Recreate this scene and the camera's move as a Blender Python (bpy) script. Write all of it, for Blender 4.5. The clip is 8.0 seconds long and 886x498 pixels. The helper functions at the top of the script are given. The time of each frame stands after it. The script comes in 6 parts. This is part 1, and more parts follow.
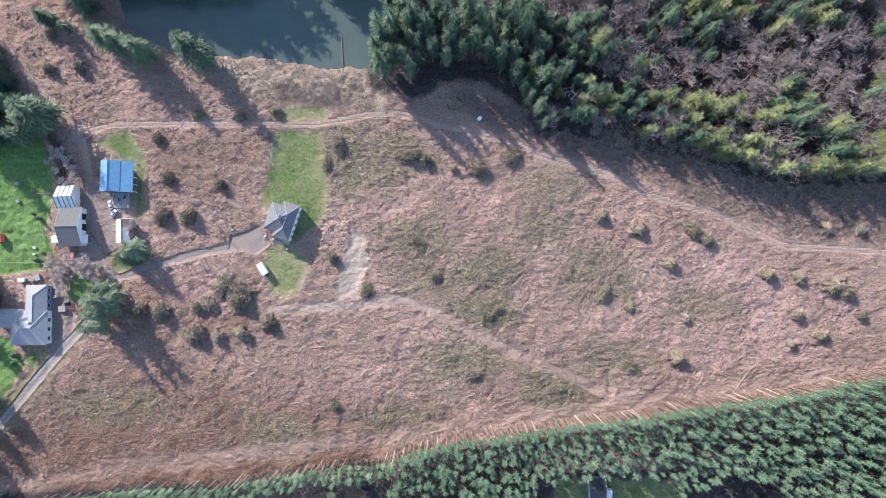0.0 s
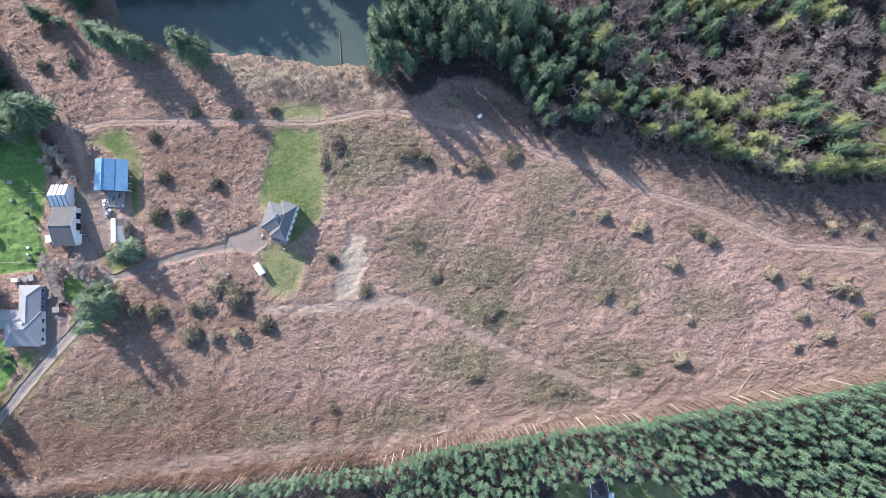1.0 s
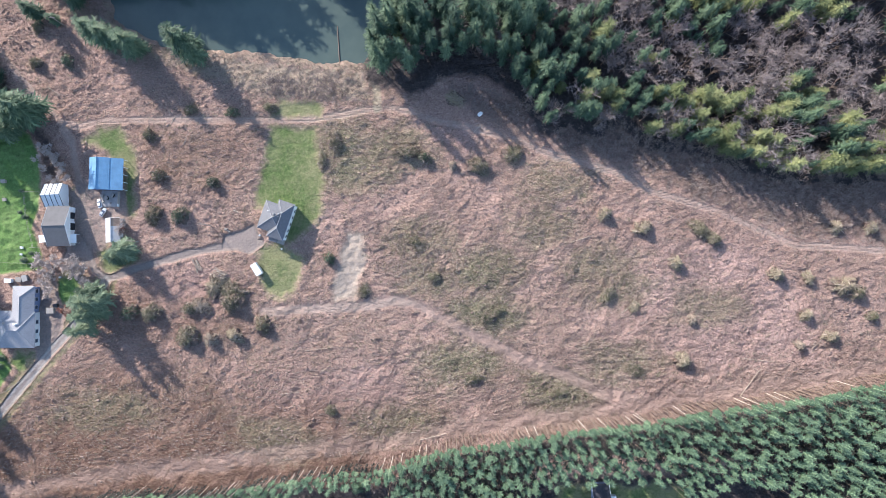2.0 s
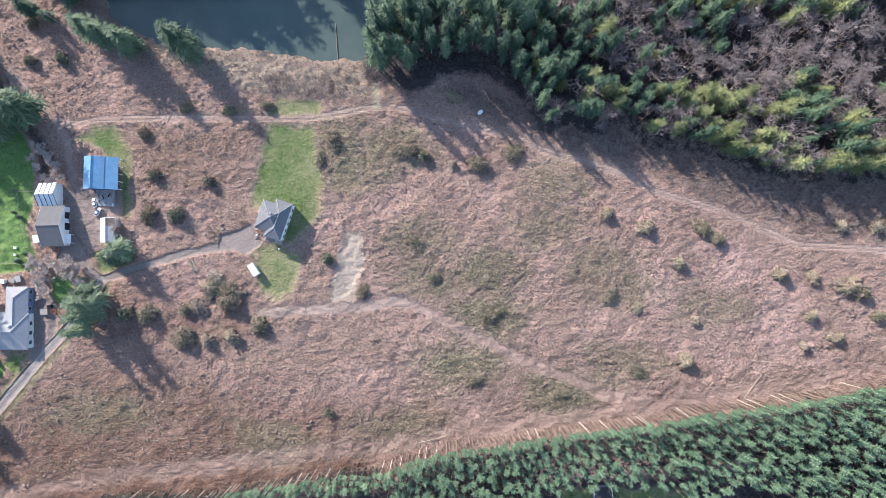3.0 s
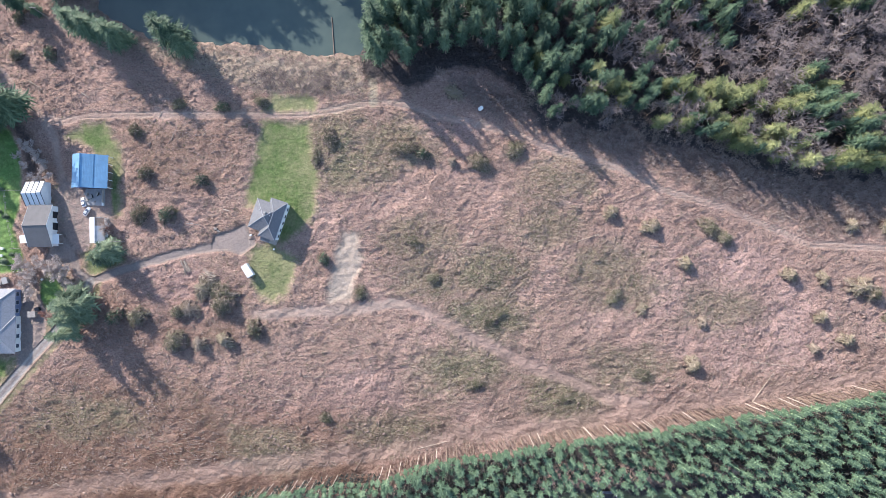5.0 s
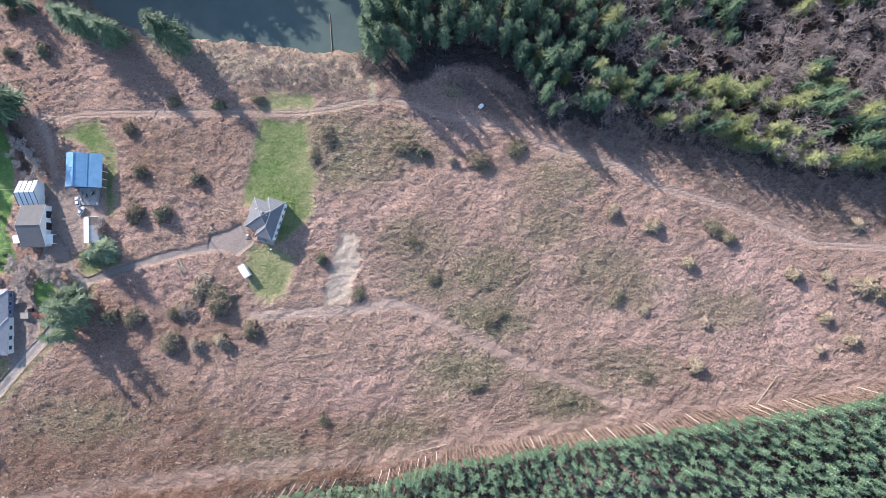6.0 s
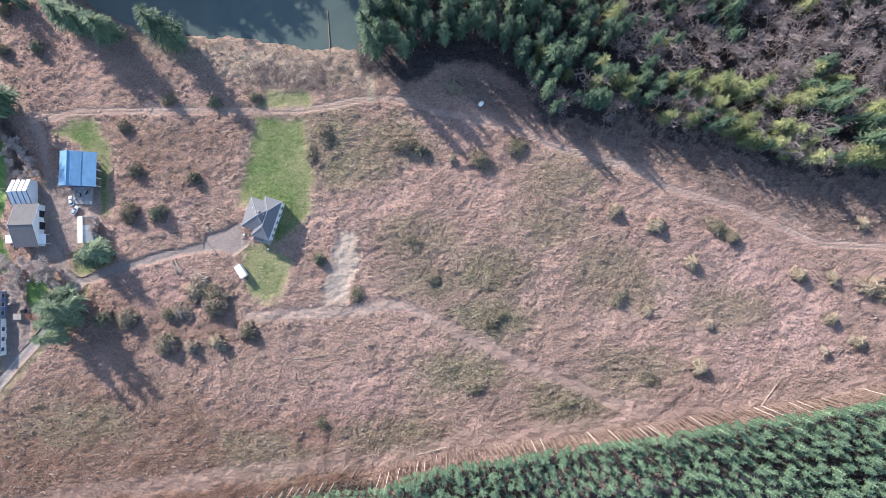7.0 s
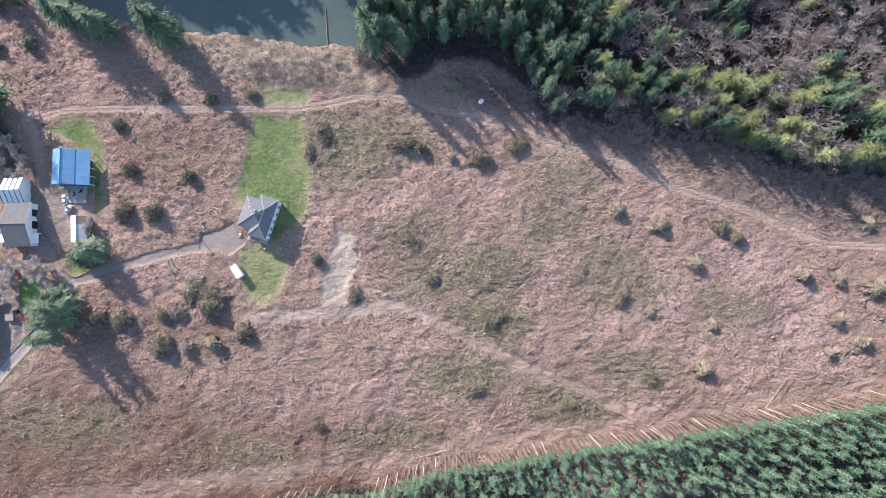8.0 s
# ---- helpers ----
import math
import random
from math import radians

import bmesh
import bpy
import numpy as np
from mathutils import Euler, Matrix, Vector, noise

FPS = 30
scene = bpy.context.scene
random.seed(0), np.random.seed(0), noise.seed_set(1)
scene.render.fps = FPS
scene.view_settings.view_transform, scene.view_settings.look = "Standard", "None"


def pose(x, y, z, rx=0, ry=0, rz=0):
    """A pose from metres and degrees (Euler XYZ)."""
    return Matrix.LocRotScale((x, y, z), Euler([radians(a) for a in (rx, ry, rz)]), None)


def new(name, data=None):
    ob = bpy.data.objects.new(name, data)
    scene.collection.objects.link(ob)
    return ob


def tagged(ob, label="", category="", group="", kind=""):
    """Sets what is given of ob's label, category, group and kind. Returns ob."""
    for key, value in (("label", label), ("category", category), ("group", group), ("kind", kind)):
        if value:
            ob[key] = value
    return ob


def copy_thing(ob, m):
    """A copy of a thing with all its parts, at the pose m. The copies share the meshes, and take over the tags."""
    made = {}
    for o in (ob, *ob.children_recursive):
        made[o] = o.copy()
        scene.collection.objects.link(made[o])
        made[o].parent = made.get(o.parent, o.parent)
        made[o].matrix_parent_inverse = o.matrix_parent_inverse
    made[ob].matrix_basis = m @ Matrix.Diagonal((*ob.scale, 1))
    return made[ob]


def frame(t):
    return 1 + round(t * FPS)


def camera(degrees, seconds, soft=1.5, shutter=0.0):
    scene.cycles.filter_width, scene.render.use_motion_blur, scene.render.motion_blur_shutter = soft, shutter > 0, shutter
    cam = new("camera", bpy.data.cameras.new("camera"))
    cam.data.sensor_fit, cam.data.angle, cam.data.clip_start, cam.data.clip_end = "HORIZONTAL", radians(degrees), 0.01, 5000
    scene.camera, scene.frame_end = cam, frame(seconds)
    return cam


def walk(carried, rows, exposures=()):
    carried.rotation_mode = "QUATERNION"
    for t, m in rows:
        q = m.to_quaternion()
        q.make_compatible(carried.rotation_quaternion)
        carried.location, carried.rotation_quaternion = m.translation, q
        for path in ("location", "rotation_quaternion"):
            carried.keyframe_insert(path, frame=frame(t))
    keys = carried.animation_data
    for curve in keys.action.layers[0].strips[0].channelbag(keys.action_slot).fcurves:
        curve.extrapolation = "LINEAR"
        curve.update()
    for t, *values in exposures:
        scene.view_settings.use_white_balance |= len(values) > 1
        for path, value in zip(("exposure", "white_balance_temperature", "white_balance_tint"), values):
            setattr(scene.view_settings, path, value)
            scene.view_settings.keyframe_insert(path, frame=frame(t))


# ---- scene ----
cam = camera(79.4, 8.0, soft=0.5)
PATH = [
    (0, 1.786, -0.504, 207.589, 2.0645, 0.2059, 0.1109),
    (0.5, 1.801, -0.206, 206.084, 1.9788, 0.1923, 0.1057),
    (1, 1.796, -0.006, 204.625, 1.9266, 0.1743, 0.0987),
    (1.5, 1.773, 0.121, 203.201, 1.8993, 0.1530, 0.0892),
    (2, 1.737, 0.198, 201.800, 1.8893, 0.1293, 0.0767),
    (2.5, 1.690, 0.242, 200.413, 1.8904, 0.1039, 0.0612),
    (3, 1.634, 0.267, 199.033, 1.8979, 0.0773, 0.0427),
    (3.5, 1.572, 0.284, 197.653, 1.9080, 0.0500, 0.0215),
    (4, 1.506, 0.299, 196.267, 1.9182, 0.0221, -0.0017),
    (4.5, 1.438, 0.314, 194.872, 1.9276, -0.0064, -0.0263),
    (5, 1.371, 0.327, 193.465, 1.9361, -0.0357, -0.0509),
    (5.5, 1.305, 0.333, 192.045, 1.9453, -0.0661, -0.0745),
    (6, 1.242, 0.321, 190.612, 1.9576, -0.0982, -0.0953),
    (6.5, 1.183, 0.278, 189.166, 1.9771, -0.1326, -0.1117),
    (7, 1.129, 0.187, 187.712, 2.0088, -0.1704, -0.1214),
    (7.5, 1.081, 0.026, 186.252, 2.0592, -0.2125, -0.1222),
    (8, 1.040, -0.230, 184.792, 2.1361, -0.2603, -0.1116),
]
walk(cam, [(t, pose(*place)) for t, *place in PATH], exposures=((0, 1.14, 6030, 12), (8, 1.13, 6100, 14)))

# ---- light ----
world = bpy.data.worlds.new("sky")
scene.world = world
world.use_nodes = True
sky = world.node_tree.nodes.new("ShaderNodeTexSky")
sky.sky_type, sky.sun_disc = "NISHITA", False
SUN_EL, SUN_AZ = radians(24.5), radians(-41.5)     # azimuth from +y towards +x
sky.sun_elevation, sky.sun_rotation = SUN_EL, SUN_AZ
sky.air_density, sky.dust_density = 1.0, 0.6
background = world.node_tree.nodes["Background"]
background.inputs[1].default_value = 0.158
world.node_tree.links.new(sky.outputs[0], background.inputs[0])
sun = new("sun", bpy.data.lights.new("sun", "SUN"))
sun.data.energy, sun.data.angle, sun.data.color = 4.6, radians(0.6), (1.0, 0.905, 0.79)
to_sun = Vector((math.sin(SUN_AZ) * math.cos(SUN_EL), math.cos(SUN_AZ) * math.cos(SUN_EL), math.sin(SUN_EL)))
sun.rotation_euler = to_sun.to_track_quat("Z", "Y").to_euler()


# ---- materials ----
class Mat:
    """Short hand for a node material."""

    def __init__(self, name, rough=0.8, metal=0.0, spec=0.3):
        self.m = bpy.data.materials.new(name)
        self.m.use_nodes = True
        self.t = self.m.node_tree
        self.b = self.t.nodes["Principled BSDF"]
        self.b.inputs["Roughness"].default_value = rough
        self.b.inputs["Metallic"].default_value = metal
        self.b.inputs["Specular IOR Level"].default_value = spec
        self.co = self.node("ShaderNodeTexCoord").outputs["Object"]
        self.pos = self.node("ShaderNodeNewGeometry")

    def node(self, kind):
        return self.t.nodes.new(kind)

    def link(self, a, b):
        self.t.links.new(a, b)

    def noise(self, scale, detail=4.0, rough=0.6, vector=None, distort=0.0):
        n = self.node("ShaderNodeTexNoise")
        n.inputs["Scale"].default_value, n.inputs["Detail"].default_value = scale, detail
        n.inputs["Roughness"].default_value, n.inputs["Distortion"].default_value = rough, distort
        self.link(vector or self.co, n.inputs["Vector"])
        return n.outputs["Fac"]

    def voronoi(self, scale, vector=None, feature="F1"):
        n = self.node("ShaderNodeTexVoronoi")
        n.feature = feature
        n.inputs["Scale"].default_value = scale
        self.link(vector or self.co, n.inputs["Vector"])
        return n.outputs["Distance"]

    def stretch(self, sx, sy, sz=1.0, turn=0.0):
        n = self.node("ShaderNodeMapping")
        n.inputs["Scale"].default_value = (sx, sy, sz)
        n.inputs["Rotation"].default_value = (0, 0, radians(turn))
        self.link(self.co, n.inputs["Vector"])
        return n.outputs["Vector"]

    def ramp(self, fac, *stops):
        n = self.node("ShaderNodeValToRGB")
        els = n.color_ramp.elements
        while len(els) < len(stops):
            els.new(0.5)
        for e, (p, c) in zip(els, stops):
            e.position = p
            e.color = (*c, 1) if isinstance(c, tuple) else (c, c, c, 1)
        self.link(fac, n.inputs["Fac"])
        return n.outputs["Color"]

    def math(self, op, a, b=None, clamp=False):
        n = self.node("ShaderNodeMath")
        n.operation, n.use_clamp = op, clamp
        for i, v in enumerate((a, b)):
            if v is None:
                continue
            if isinstance(v, (int, float)):
                n.inputs[i].default_value = v
            else:
                self.link(v, n.inputs[i])
        return n.outputs[0]

    def mix(self, fac, a, b, blend="MIX"):
        n = self.node("ShaderNodeMix")
        n.data_type, n.blend_type = "RGBA", blend
        for i, v in ((0, fac), (6, a), (7, b)):
            if isinstance(v, (int, float)):
                n.inputs[i].default_value = v
            elif isinstance(v, tuple):
                n.inputs[i].default_value = (*v, 1)
            else:
                self.link(v, n.inputs[i])
        return n.outputs[2]

    def attr(self, name):
        n = self.node("ShaderNodeAttribute")
        n.attribute_name = name
        return n.outputs["Fac"]

    def random(self):
        return self.node("ShaderNodeObjectInfo").outputs["Random"]

    def island(self):
        return self.pos.outputs["Random Per Island"]

    def colour(self, c):
        if isinstance(c, tuple):
            self.b.inputs["Base Color"].default_value = (*c, 1)
        else:
            self.link(c, self.b.inputs["Base Color"])
        return self

    def bump(self, height, strength=0.5, distance=0.1):
        n = self.node("ShaderNodeBump")
        n.inputs["Strength"].default_value, n.inputs["Distance"].default_value = strength, distance
        self.link(height, n.inputs["Height"])
        self.link(n.outputs[0], self.b.inputs["Normal"])
        return self


def earth_material():
    """Cleared soil, tracks, gravel, lawn and forest litter darkened as shade, blended by the sheet's zone attributes.
    """
    k = Mat("earth", 0.95, spec=0.1)
    big, mid = k.noise(0.02, 3), k.noise(0.12, 5, 0.65)
    fine, grit = k.noise(1.3, 5, 0.7), k.noise(3.4, 3, 0.7)

    def strands(turn, scale=1.0):
        """Fibrous litter lying one way."""
        return k.noise(scale, 4, 0.66, k.stretch(0.85, 1.45, 1, turn), 1.2)

    way_a, way_b, way_c = strands(16), strands(-38), strands(70)
    swept = k.mix(k.ramp(k.noise(0.035, 3, 0.6), (0.44, 0.0), (0.54, 1.0)), strands(12, 0.42), strands(-30, 0.42))
    drag = k.mix(k.ramp(k.noise(0.05, 4, 0.65), (0.42, 0.0), (0.56, 1.0)), way_a, way_b)
    drag = k.mix(k.ramp(k.noise(0.07, 4, 0.65), (0.5, 0.0), (0.62, 1.0)), drag, way_c)
    soil = k.ramp(fine, (0.34, (0.17, 0.12, 0.104)), (0.5, (0.285, 0.212, 0.187)), (0.66, (0.4, 0.312, 0.277)))
    mat = k.ramp(drag, (0.36, (0.165, 0.124, 0.104)), (0.5, (0.295, 0.23, 0.197)), (0.64, (0.44, 0.36, 0.308)))
    soil = k.mix(k.ramp(mid, (0.3, 0.42), (0.64, 0.74)), soil, mat)
    soil = k.mix(k.math("MAXIMUM", k.ramp(big, (0.42, 0.0), (0.7, 0.35)), k.math("MULTIPLY", k.attr("red"), k.ramp(mid, (0.28, 0.6), (0.64, 0.85)))), soil, k.ramp(fine, (0.34, (0.25, 0.18, 0.166)), (0.66, (0.49, 0.385, 0.356))))
    soil = k.mix(k.ramp(grit, (0.36, 0.75), (0.45, 0.0)), soil, (0.1, 0.068, 0.058))
    soil = k.mix(k.ramp(grit, (0.6, 0.0), (0.68, 0.6)), soil, (0.52, 0.44, 0.385))

    # this mask multiplies the soil colour darker over broad outlines
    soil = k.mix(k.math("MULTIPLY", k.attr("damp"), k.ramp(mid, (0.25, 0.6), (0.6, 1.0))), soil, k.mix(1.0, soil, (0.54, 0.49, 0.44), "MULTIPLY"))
    soil = k.mix(1.0, soil, (1.33, 1.175, 1.105), "MULTIPLY")

    def zone(name, soft=0.35, grain=0.9):
        shifted = k.math("ADD", k.attr(name), k.math("MULTIPLY", k.math("SUBTRACT", k.noise(0.7, 6, 0.75), 0.5), grain))
        return k.ramp(shifted, (0.5 - soft / 2, 0.0), (0.5 + soft / 2, 1.0))

    c = k.mix(zone("moss", 0.7, 1.3), soil, k.ramp(drag, (0.38, (0.075, 0.07, 0.045)), (0.5, (0.2, 0.18, 0.115)), (0.62, (0.4, 0.345, 0.235))))
    c = k.mix(zone("tan", 0.8), c, k.ramp(k.noise(1.0, 6, 0.75), (0.3, (0.245, 0.168, 0.14)), (0.7, (0.37, 0.272, 0.228))))
    c = k.mix(zone("straw", 0.6, 1.2), c, k.ramp(k.noise(1.6, 5, 0.8), (0.3, (0.25, 0.2, 0.14)), (0.7, (0.55, 0.475, 0.36))))
    # forest litter, with the shade under the trees put into its dark colour
    c = k.mix(zone("litter_shade", 0.6), c, k.ramp(k.noise(0.9, 6, 0.75), (0.3, (0.045, 0.042, 0.045)), (0.58, (0.09, 0.076, 0.074)), (0.78, (0.2, 0.158, 0.14))))
    c = k.mix(k.math("MULTIPLY", zone("chaff", 0.7, 0.6), 0.9), c, k.ramp(k.noise(1.4, 5, 0.75), (0.3, (0.27, 0.222, 0.178)), (0.7, (0.45, 0.38, 0.31))))
    c = k.mix(k.math("MULTIPLY", zone("track", 0.7, 0.8), 0.8), c, k.ramp(k.noise(1.2, 6, 0.75), (0.3, (0.29, 0.228, 0.19)), (0.7, (0.45, 0.368, 0.312))))
    c = k.mix(zone("gravel", 0.5, 1.0), c, k.ramp(k.noise(1.5, 6, 0.75), (0.3, (0.185, 0.15, 0.133)), (0.7, (0.285, 0.238, 0.213))))
    c = k.mix(zone("pale", 0.7, 1.3), c, k.ramp(k.noise(1.3, 5, 0.7), (0.3, (0.23, 0.205, 0.18)), (0.7, (0.4, 0.37, 0.335))))
    grass = k.ramp(k.noise(0.9, 6, 0.8), (0.32, (0.032, 0.062, 0.02)), (0.5, (0.082, 0.132, 0.042)), (0.68, (0.165, 0.215, 0.085)))
    dry = k.ramp(k.noise(1.3, 6, 0.8), (0.3, (0.15, 0.15, 0.075)), (0.7, (0.32, 0.295, 0.17)))
    worn = k.math("ADD", k.math("ADD", k.noise(0.09, 5, 0.7), k.math("MULTIPLY", k.attr("dry"), 0.16)), k.math("MULTIPLY", k.math("SUBTRACT", 1.0, k.attr("grass")), 0.5))
    grass = k.mix(k.ramp(worn, (0.4, 0.08), (0.68, 0.85)), grass, dry)
    fresh = k.mix(0.7, grass, k.ramp(k.noise(0.8, 6, 0.8), (0.3, (0.05, 0.115, 0.03)), (0.7, (0.17, 0.31, 0.09))))
    grass = k.mix(k.attr("fresh"), grass, fresh)
    c = k.mix(zone("grass", 0.75, 1.5), c, grass)
    k.colour(c)
    h = k.math("ADD", k.math("MULTIPLY", k.noise(0.9, 6, 0.68), 1.3), k.math("MULTIPLY", drag, 0.7))
    h = k.math("ADD", h, k.math("MULTIPLY", swept, 0.9))
    h = k.math("ADD", h, k.math("MULTIPLY", grit, 0.42))
    h = k.math("MULTIPLY", h, k.ramp(k.noise(0.06, 4, 0.6), (0.36, 0.5), (0.56, 1.0)))
    calm = k.math("MAXIMUM", k.math("MAXIMUM", k.attr("grass"), k.math("MULTIPLY", k.attr("gravel"), 1.25)), k.math("MAXIMUM", k.attr("chaff"), k.math("MAXIMUM", k.math("MULTIPLY", k.attr("tan"), 0.8), k.math("MULTIPLY", k.attr("track"), 0.85))))
    h = k.math("MULTIPLY", h, k.math("SUBTRACT", 1.0, k.math("MULTIPLY", calm, 0.7, True)))
    return k.bump(h, 1.0, 1.5).m


def leaf_material(name, dark, mid, light, rough=0.65):
    k = Mat(name, rough, spec=0.25)
    tone = k.math("ADD", k.math("MULTIPLY", k.island(), 0.45), k.math("MULTIPLY", k.random(), 0.55))
    c = k.ramp(tone, (0.1, dark), (0.5, mid), (0.95, light))
    c = k.mix(k.ramp(k.noise(1.3, 3), (0.35, 0.0), (0.7, 0.5)), c, dark)
    k.colour(c)
    k.b.inputs["Subsurface Weight"].default_value = 0.0
    return k.m


def wood_material(name, dark, light, scale=3.0):
    k = Mat(name, 0.85, spec=0.15)
    c = k.ramp(k.noise(scale, 5, 0.7), (0.3, dark), (0.7, light))
    c = k.mix(k.math("MULTIPLY", k.island(), 0.6), c, k.ramp(k.island(), (0.0, dark), (1.0, light)))
    return k.colour(c).bump(k.noise(scale * 3, 4), 0.5, 0.03).m


def paint_material(name, colour, rough=0.5, metal=0.0, wear=0.25, ribs=0.0, turn=0.0, spec=0.4):
    """Painted or sheet surface with faint stains, and with ribs at that spacing where given."""
    k = Mat(name, rough, metal, spec)
    dull = tuple(v * 0.62 for v in colour)
    c = k.mix(k.ramp(k.noise(0.45, 5, 0.65), (0.4, 0.0), (0.75, wear * 2)), colour, dull)
    c = k.mix(k.ramp(k.noise(3.0, 4, 0.7, k.stretch(1.0, 0.2, 1, turn)), (0.5, 0.0), (0.8, wear)), c, dull)
    k.colour(c)
    h = k.noise(6.0, 3)
    if ribs:
        w = k.node("ShaderNodeTexWave")
        w.inputs["Scale"].default_value = 0.314 / ribs
        k.link(k.stretch(1, 1, 1, turn), w.inputs["Vector"])
        h = k.math("ADD", k.math("MULTIPLY", h, 0.15), w.outputs["Fac"])
    return k.bump(h, 0.3, 0.03).m


def shingle_material(name, dark, light):
    k = Mat(name, 0.8, spec=0.3)
    c = k.ramp(k.noise(2.2, 6, 0.75), (0.3, dark), (0.7, light))
    c = k.mix(k.ramp(k.noise(0.35, 4, 0.6), (0.4, 0.0), (0.75, 0.5)), c, light)
    return k.colour(c).bump(k.noise(7.0, 4), 0.5, 0.03).m


def water_material():
    k = Mat("pond_water", 0.16, spec=0.5)
    c = k.ramp(k.noise(0.05, 4, 0.6), (0.35, (0.064, 0.09, 0.084)), (0.65, (0.092, 0.12, 0.104)))
    k.colour(c)
    k.b.inputs["IOR"].default_value = 1.33
    return k.bump(k.noise(1.2, 3), 0.08, 0.05).m


EARTH = earth_material()
WATER = water_material()
CEDAR = leaf_material("cedar_fronds", (0.05, 0.075, 0.045), (0.11, 0.155, 0.09), (0.22, 0.27, 0.165))
FIR = leaf_material("fir_needles", (0.03, 0.054, 0.036), (0.074, 0.118, 0.066), (0.18, 0.24, 0.135))
YOUNG_FIR = leaf_material("young_fir_needles", (0.06, 0.1, 0.062), (0.165, 0.24, 0.14), (0.3, 0.385, 0.225))
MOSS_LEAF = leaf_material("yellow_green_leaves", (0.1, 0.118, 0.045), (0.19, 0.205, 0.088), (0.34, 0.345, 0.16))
GARDEN_TWIG = wood_material("garden_twigs", (0.3, 0.255, 0.23), (0.58, 0.5, 0.45))
TWIG = wood_material("bare_twigs", (0.145, 0.12, 0.116), (0.345, 0.292, 0.277))
PILE_WOOD = wood_material("heaped_wood", (0.12, 0.095, 0.075), (0.42, 0.34, 0.26))
PALE_PILE = wood_material("pale_heaped_wood", (0.15, 0.12, 0.08), (0.42, 0.35, 0.25))
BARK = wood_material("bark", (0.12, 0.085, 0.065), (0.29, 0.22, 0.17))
# paler copy of the bark, with sunlight on stems put into the colour
LIT_TONE_BARK = wood_material("sunlit_bark", (0.42, 0.345, 0.285), (0.68, 0.59, 0.5))
# near-black, so that the twigs read as shade between the stems
SHADE_TWIG = wood_material("shade_dark_twigs", (0.03, 0.036, 0.03), (0.075, 0.08, 0.07))
HEAP_SOIL = wood_material("heap_soil", (0.06, 0.045, 0.038), (0.19, 0.14, 0.115))
RED_TWIG = wood_material("red_twigs", (0.2, 0.1, 0.075), (0.4, 0.22, 0.17))
SLASH = wood_material("slash_wood", (0.14, 0.108, 0.09), (0.45, 0.365, 0.3))
FRESH_WOOD = wood_material("cut_wood", (0.3, 0.235, 0.185), (0.62, 0.52, 0.42))
CLOD = wood_material("clods", (0.11, 0.076, 0.063), (0.37, 0.275, 0.235))
SLASH_LEAF = leaf_material("withered_boughs", (0.085, 0.08, 0.05), (0.16, 0.155, 0.09), (0.27, 0.25, 0.15))
WITHERED = leaf_material("withered_needles", (0.17, 0.155, 0.09), (0.29, 0.26, 0.16), (0.43, 0.38, 0.25))
DRY_LEAF = leaf_material("dry_reeds", (0.17, 0.13, 0.095), (0.29, 0.235, 0.17), (0.43, 0.36, 0.265))
BRUSH_LEAF = leaf_material("dry_brush", (0.16, 0.113, 0.1), (0.27, 0.205, 0.175), (0.38, 0.31, 0.245))
ROOF_GREY = shingle_material("grey_shingles", (0.092, 0.093, 0.1), (0.19, 0.192, 0.205))
ROOF_PALE = shingle_material("pale_grey_shingles", (0.2, 0.2, 0.215), (0.33, 0.33, 0.345))
ROOF_DARK = shingle_material("dark_shingles", (0.03, 0.03, 0.035), (0.075, 0.075, 0.085))
ROOF_LIGHT = paint_material("light_sheet_roof", (0.5, 0.5, 0.5), 0.75, 0.0, 0.3, 0.5, spec=0.2)
ROOF_RIDGE = shingle_material("ridge_shingles", (0.26, 0.26, 0.27), (0.4, 0.4, 0.41))
ROOF_BLUE = paint_material("blue_sheet_roof", (0.15, 0.3, 0.46), 0.5, 0.0, 0.3, 0.45)
ROOF_WHITE = paint_material("white_sheet_roof", (0.7, 0.7, 0.69), 0.75, 0.0, 0.3, 0.8, spec=0.2)
ROOF_BARN = paint_material("grey_sheet_roof", (0.155, 0.15, 0.15), 0.85, 0.0, 0.2, 0.7, spec=0.1)
RUST = paint_material("rusty_sheet", (0.33, 0.24, 0.18), 0.8, 0.0, 0.5, 0.5)
WHITE = paint_material("white_paint", (0.78, 0.78, 0.77), 0.55, 0.0, 0.12)
TRIM = paint_material("trim_paint", (0.66, 0.66, 0.65), 0.5, 0.0, 0.1)
BLUE_WALL = paint_material("blue_grey_siding", (0.2, 0.26, 0.42), 0.6, 0.0, 0.2)
DARK = paint_material("dark_recess", (0.02, 0.022, 0.03), 0.6, 0.0, 0.2)
GLASS = paint_material("window_glass", (0.07, 0.09, 0.13), 0.08, 0.0, 0.0, spec=0.8)
CONCRETE = paint_material("concrete", (0.36, 0.345, 0.33), 0.9, 0.0, 0.35)
RUBBER = paint_material("tyre_rubber", (0.02, 0.02, 0.021), 0.8, 0.0, 0.1)
CAR_WHITE = paint_material("car_white", (0.8, 0.8, 0.8), 0.25, 0.0, 0.05)
CAR_GREY = paint_material("car_silver", (0.55, 0.57, 0.6), 0.3, 0.3, 0.05)
GREY_WOOD = wood_material("weathered_boards", (0.2, 0.18, 0.16), (0.42, 0.38, 0.34))
RED = paint_material("red_paint", (0.62, 0.13, 0.07), 0.6, 0.0, 0.2)


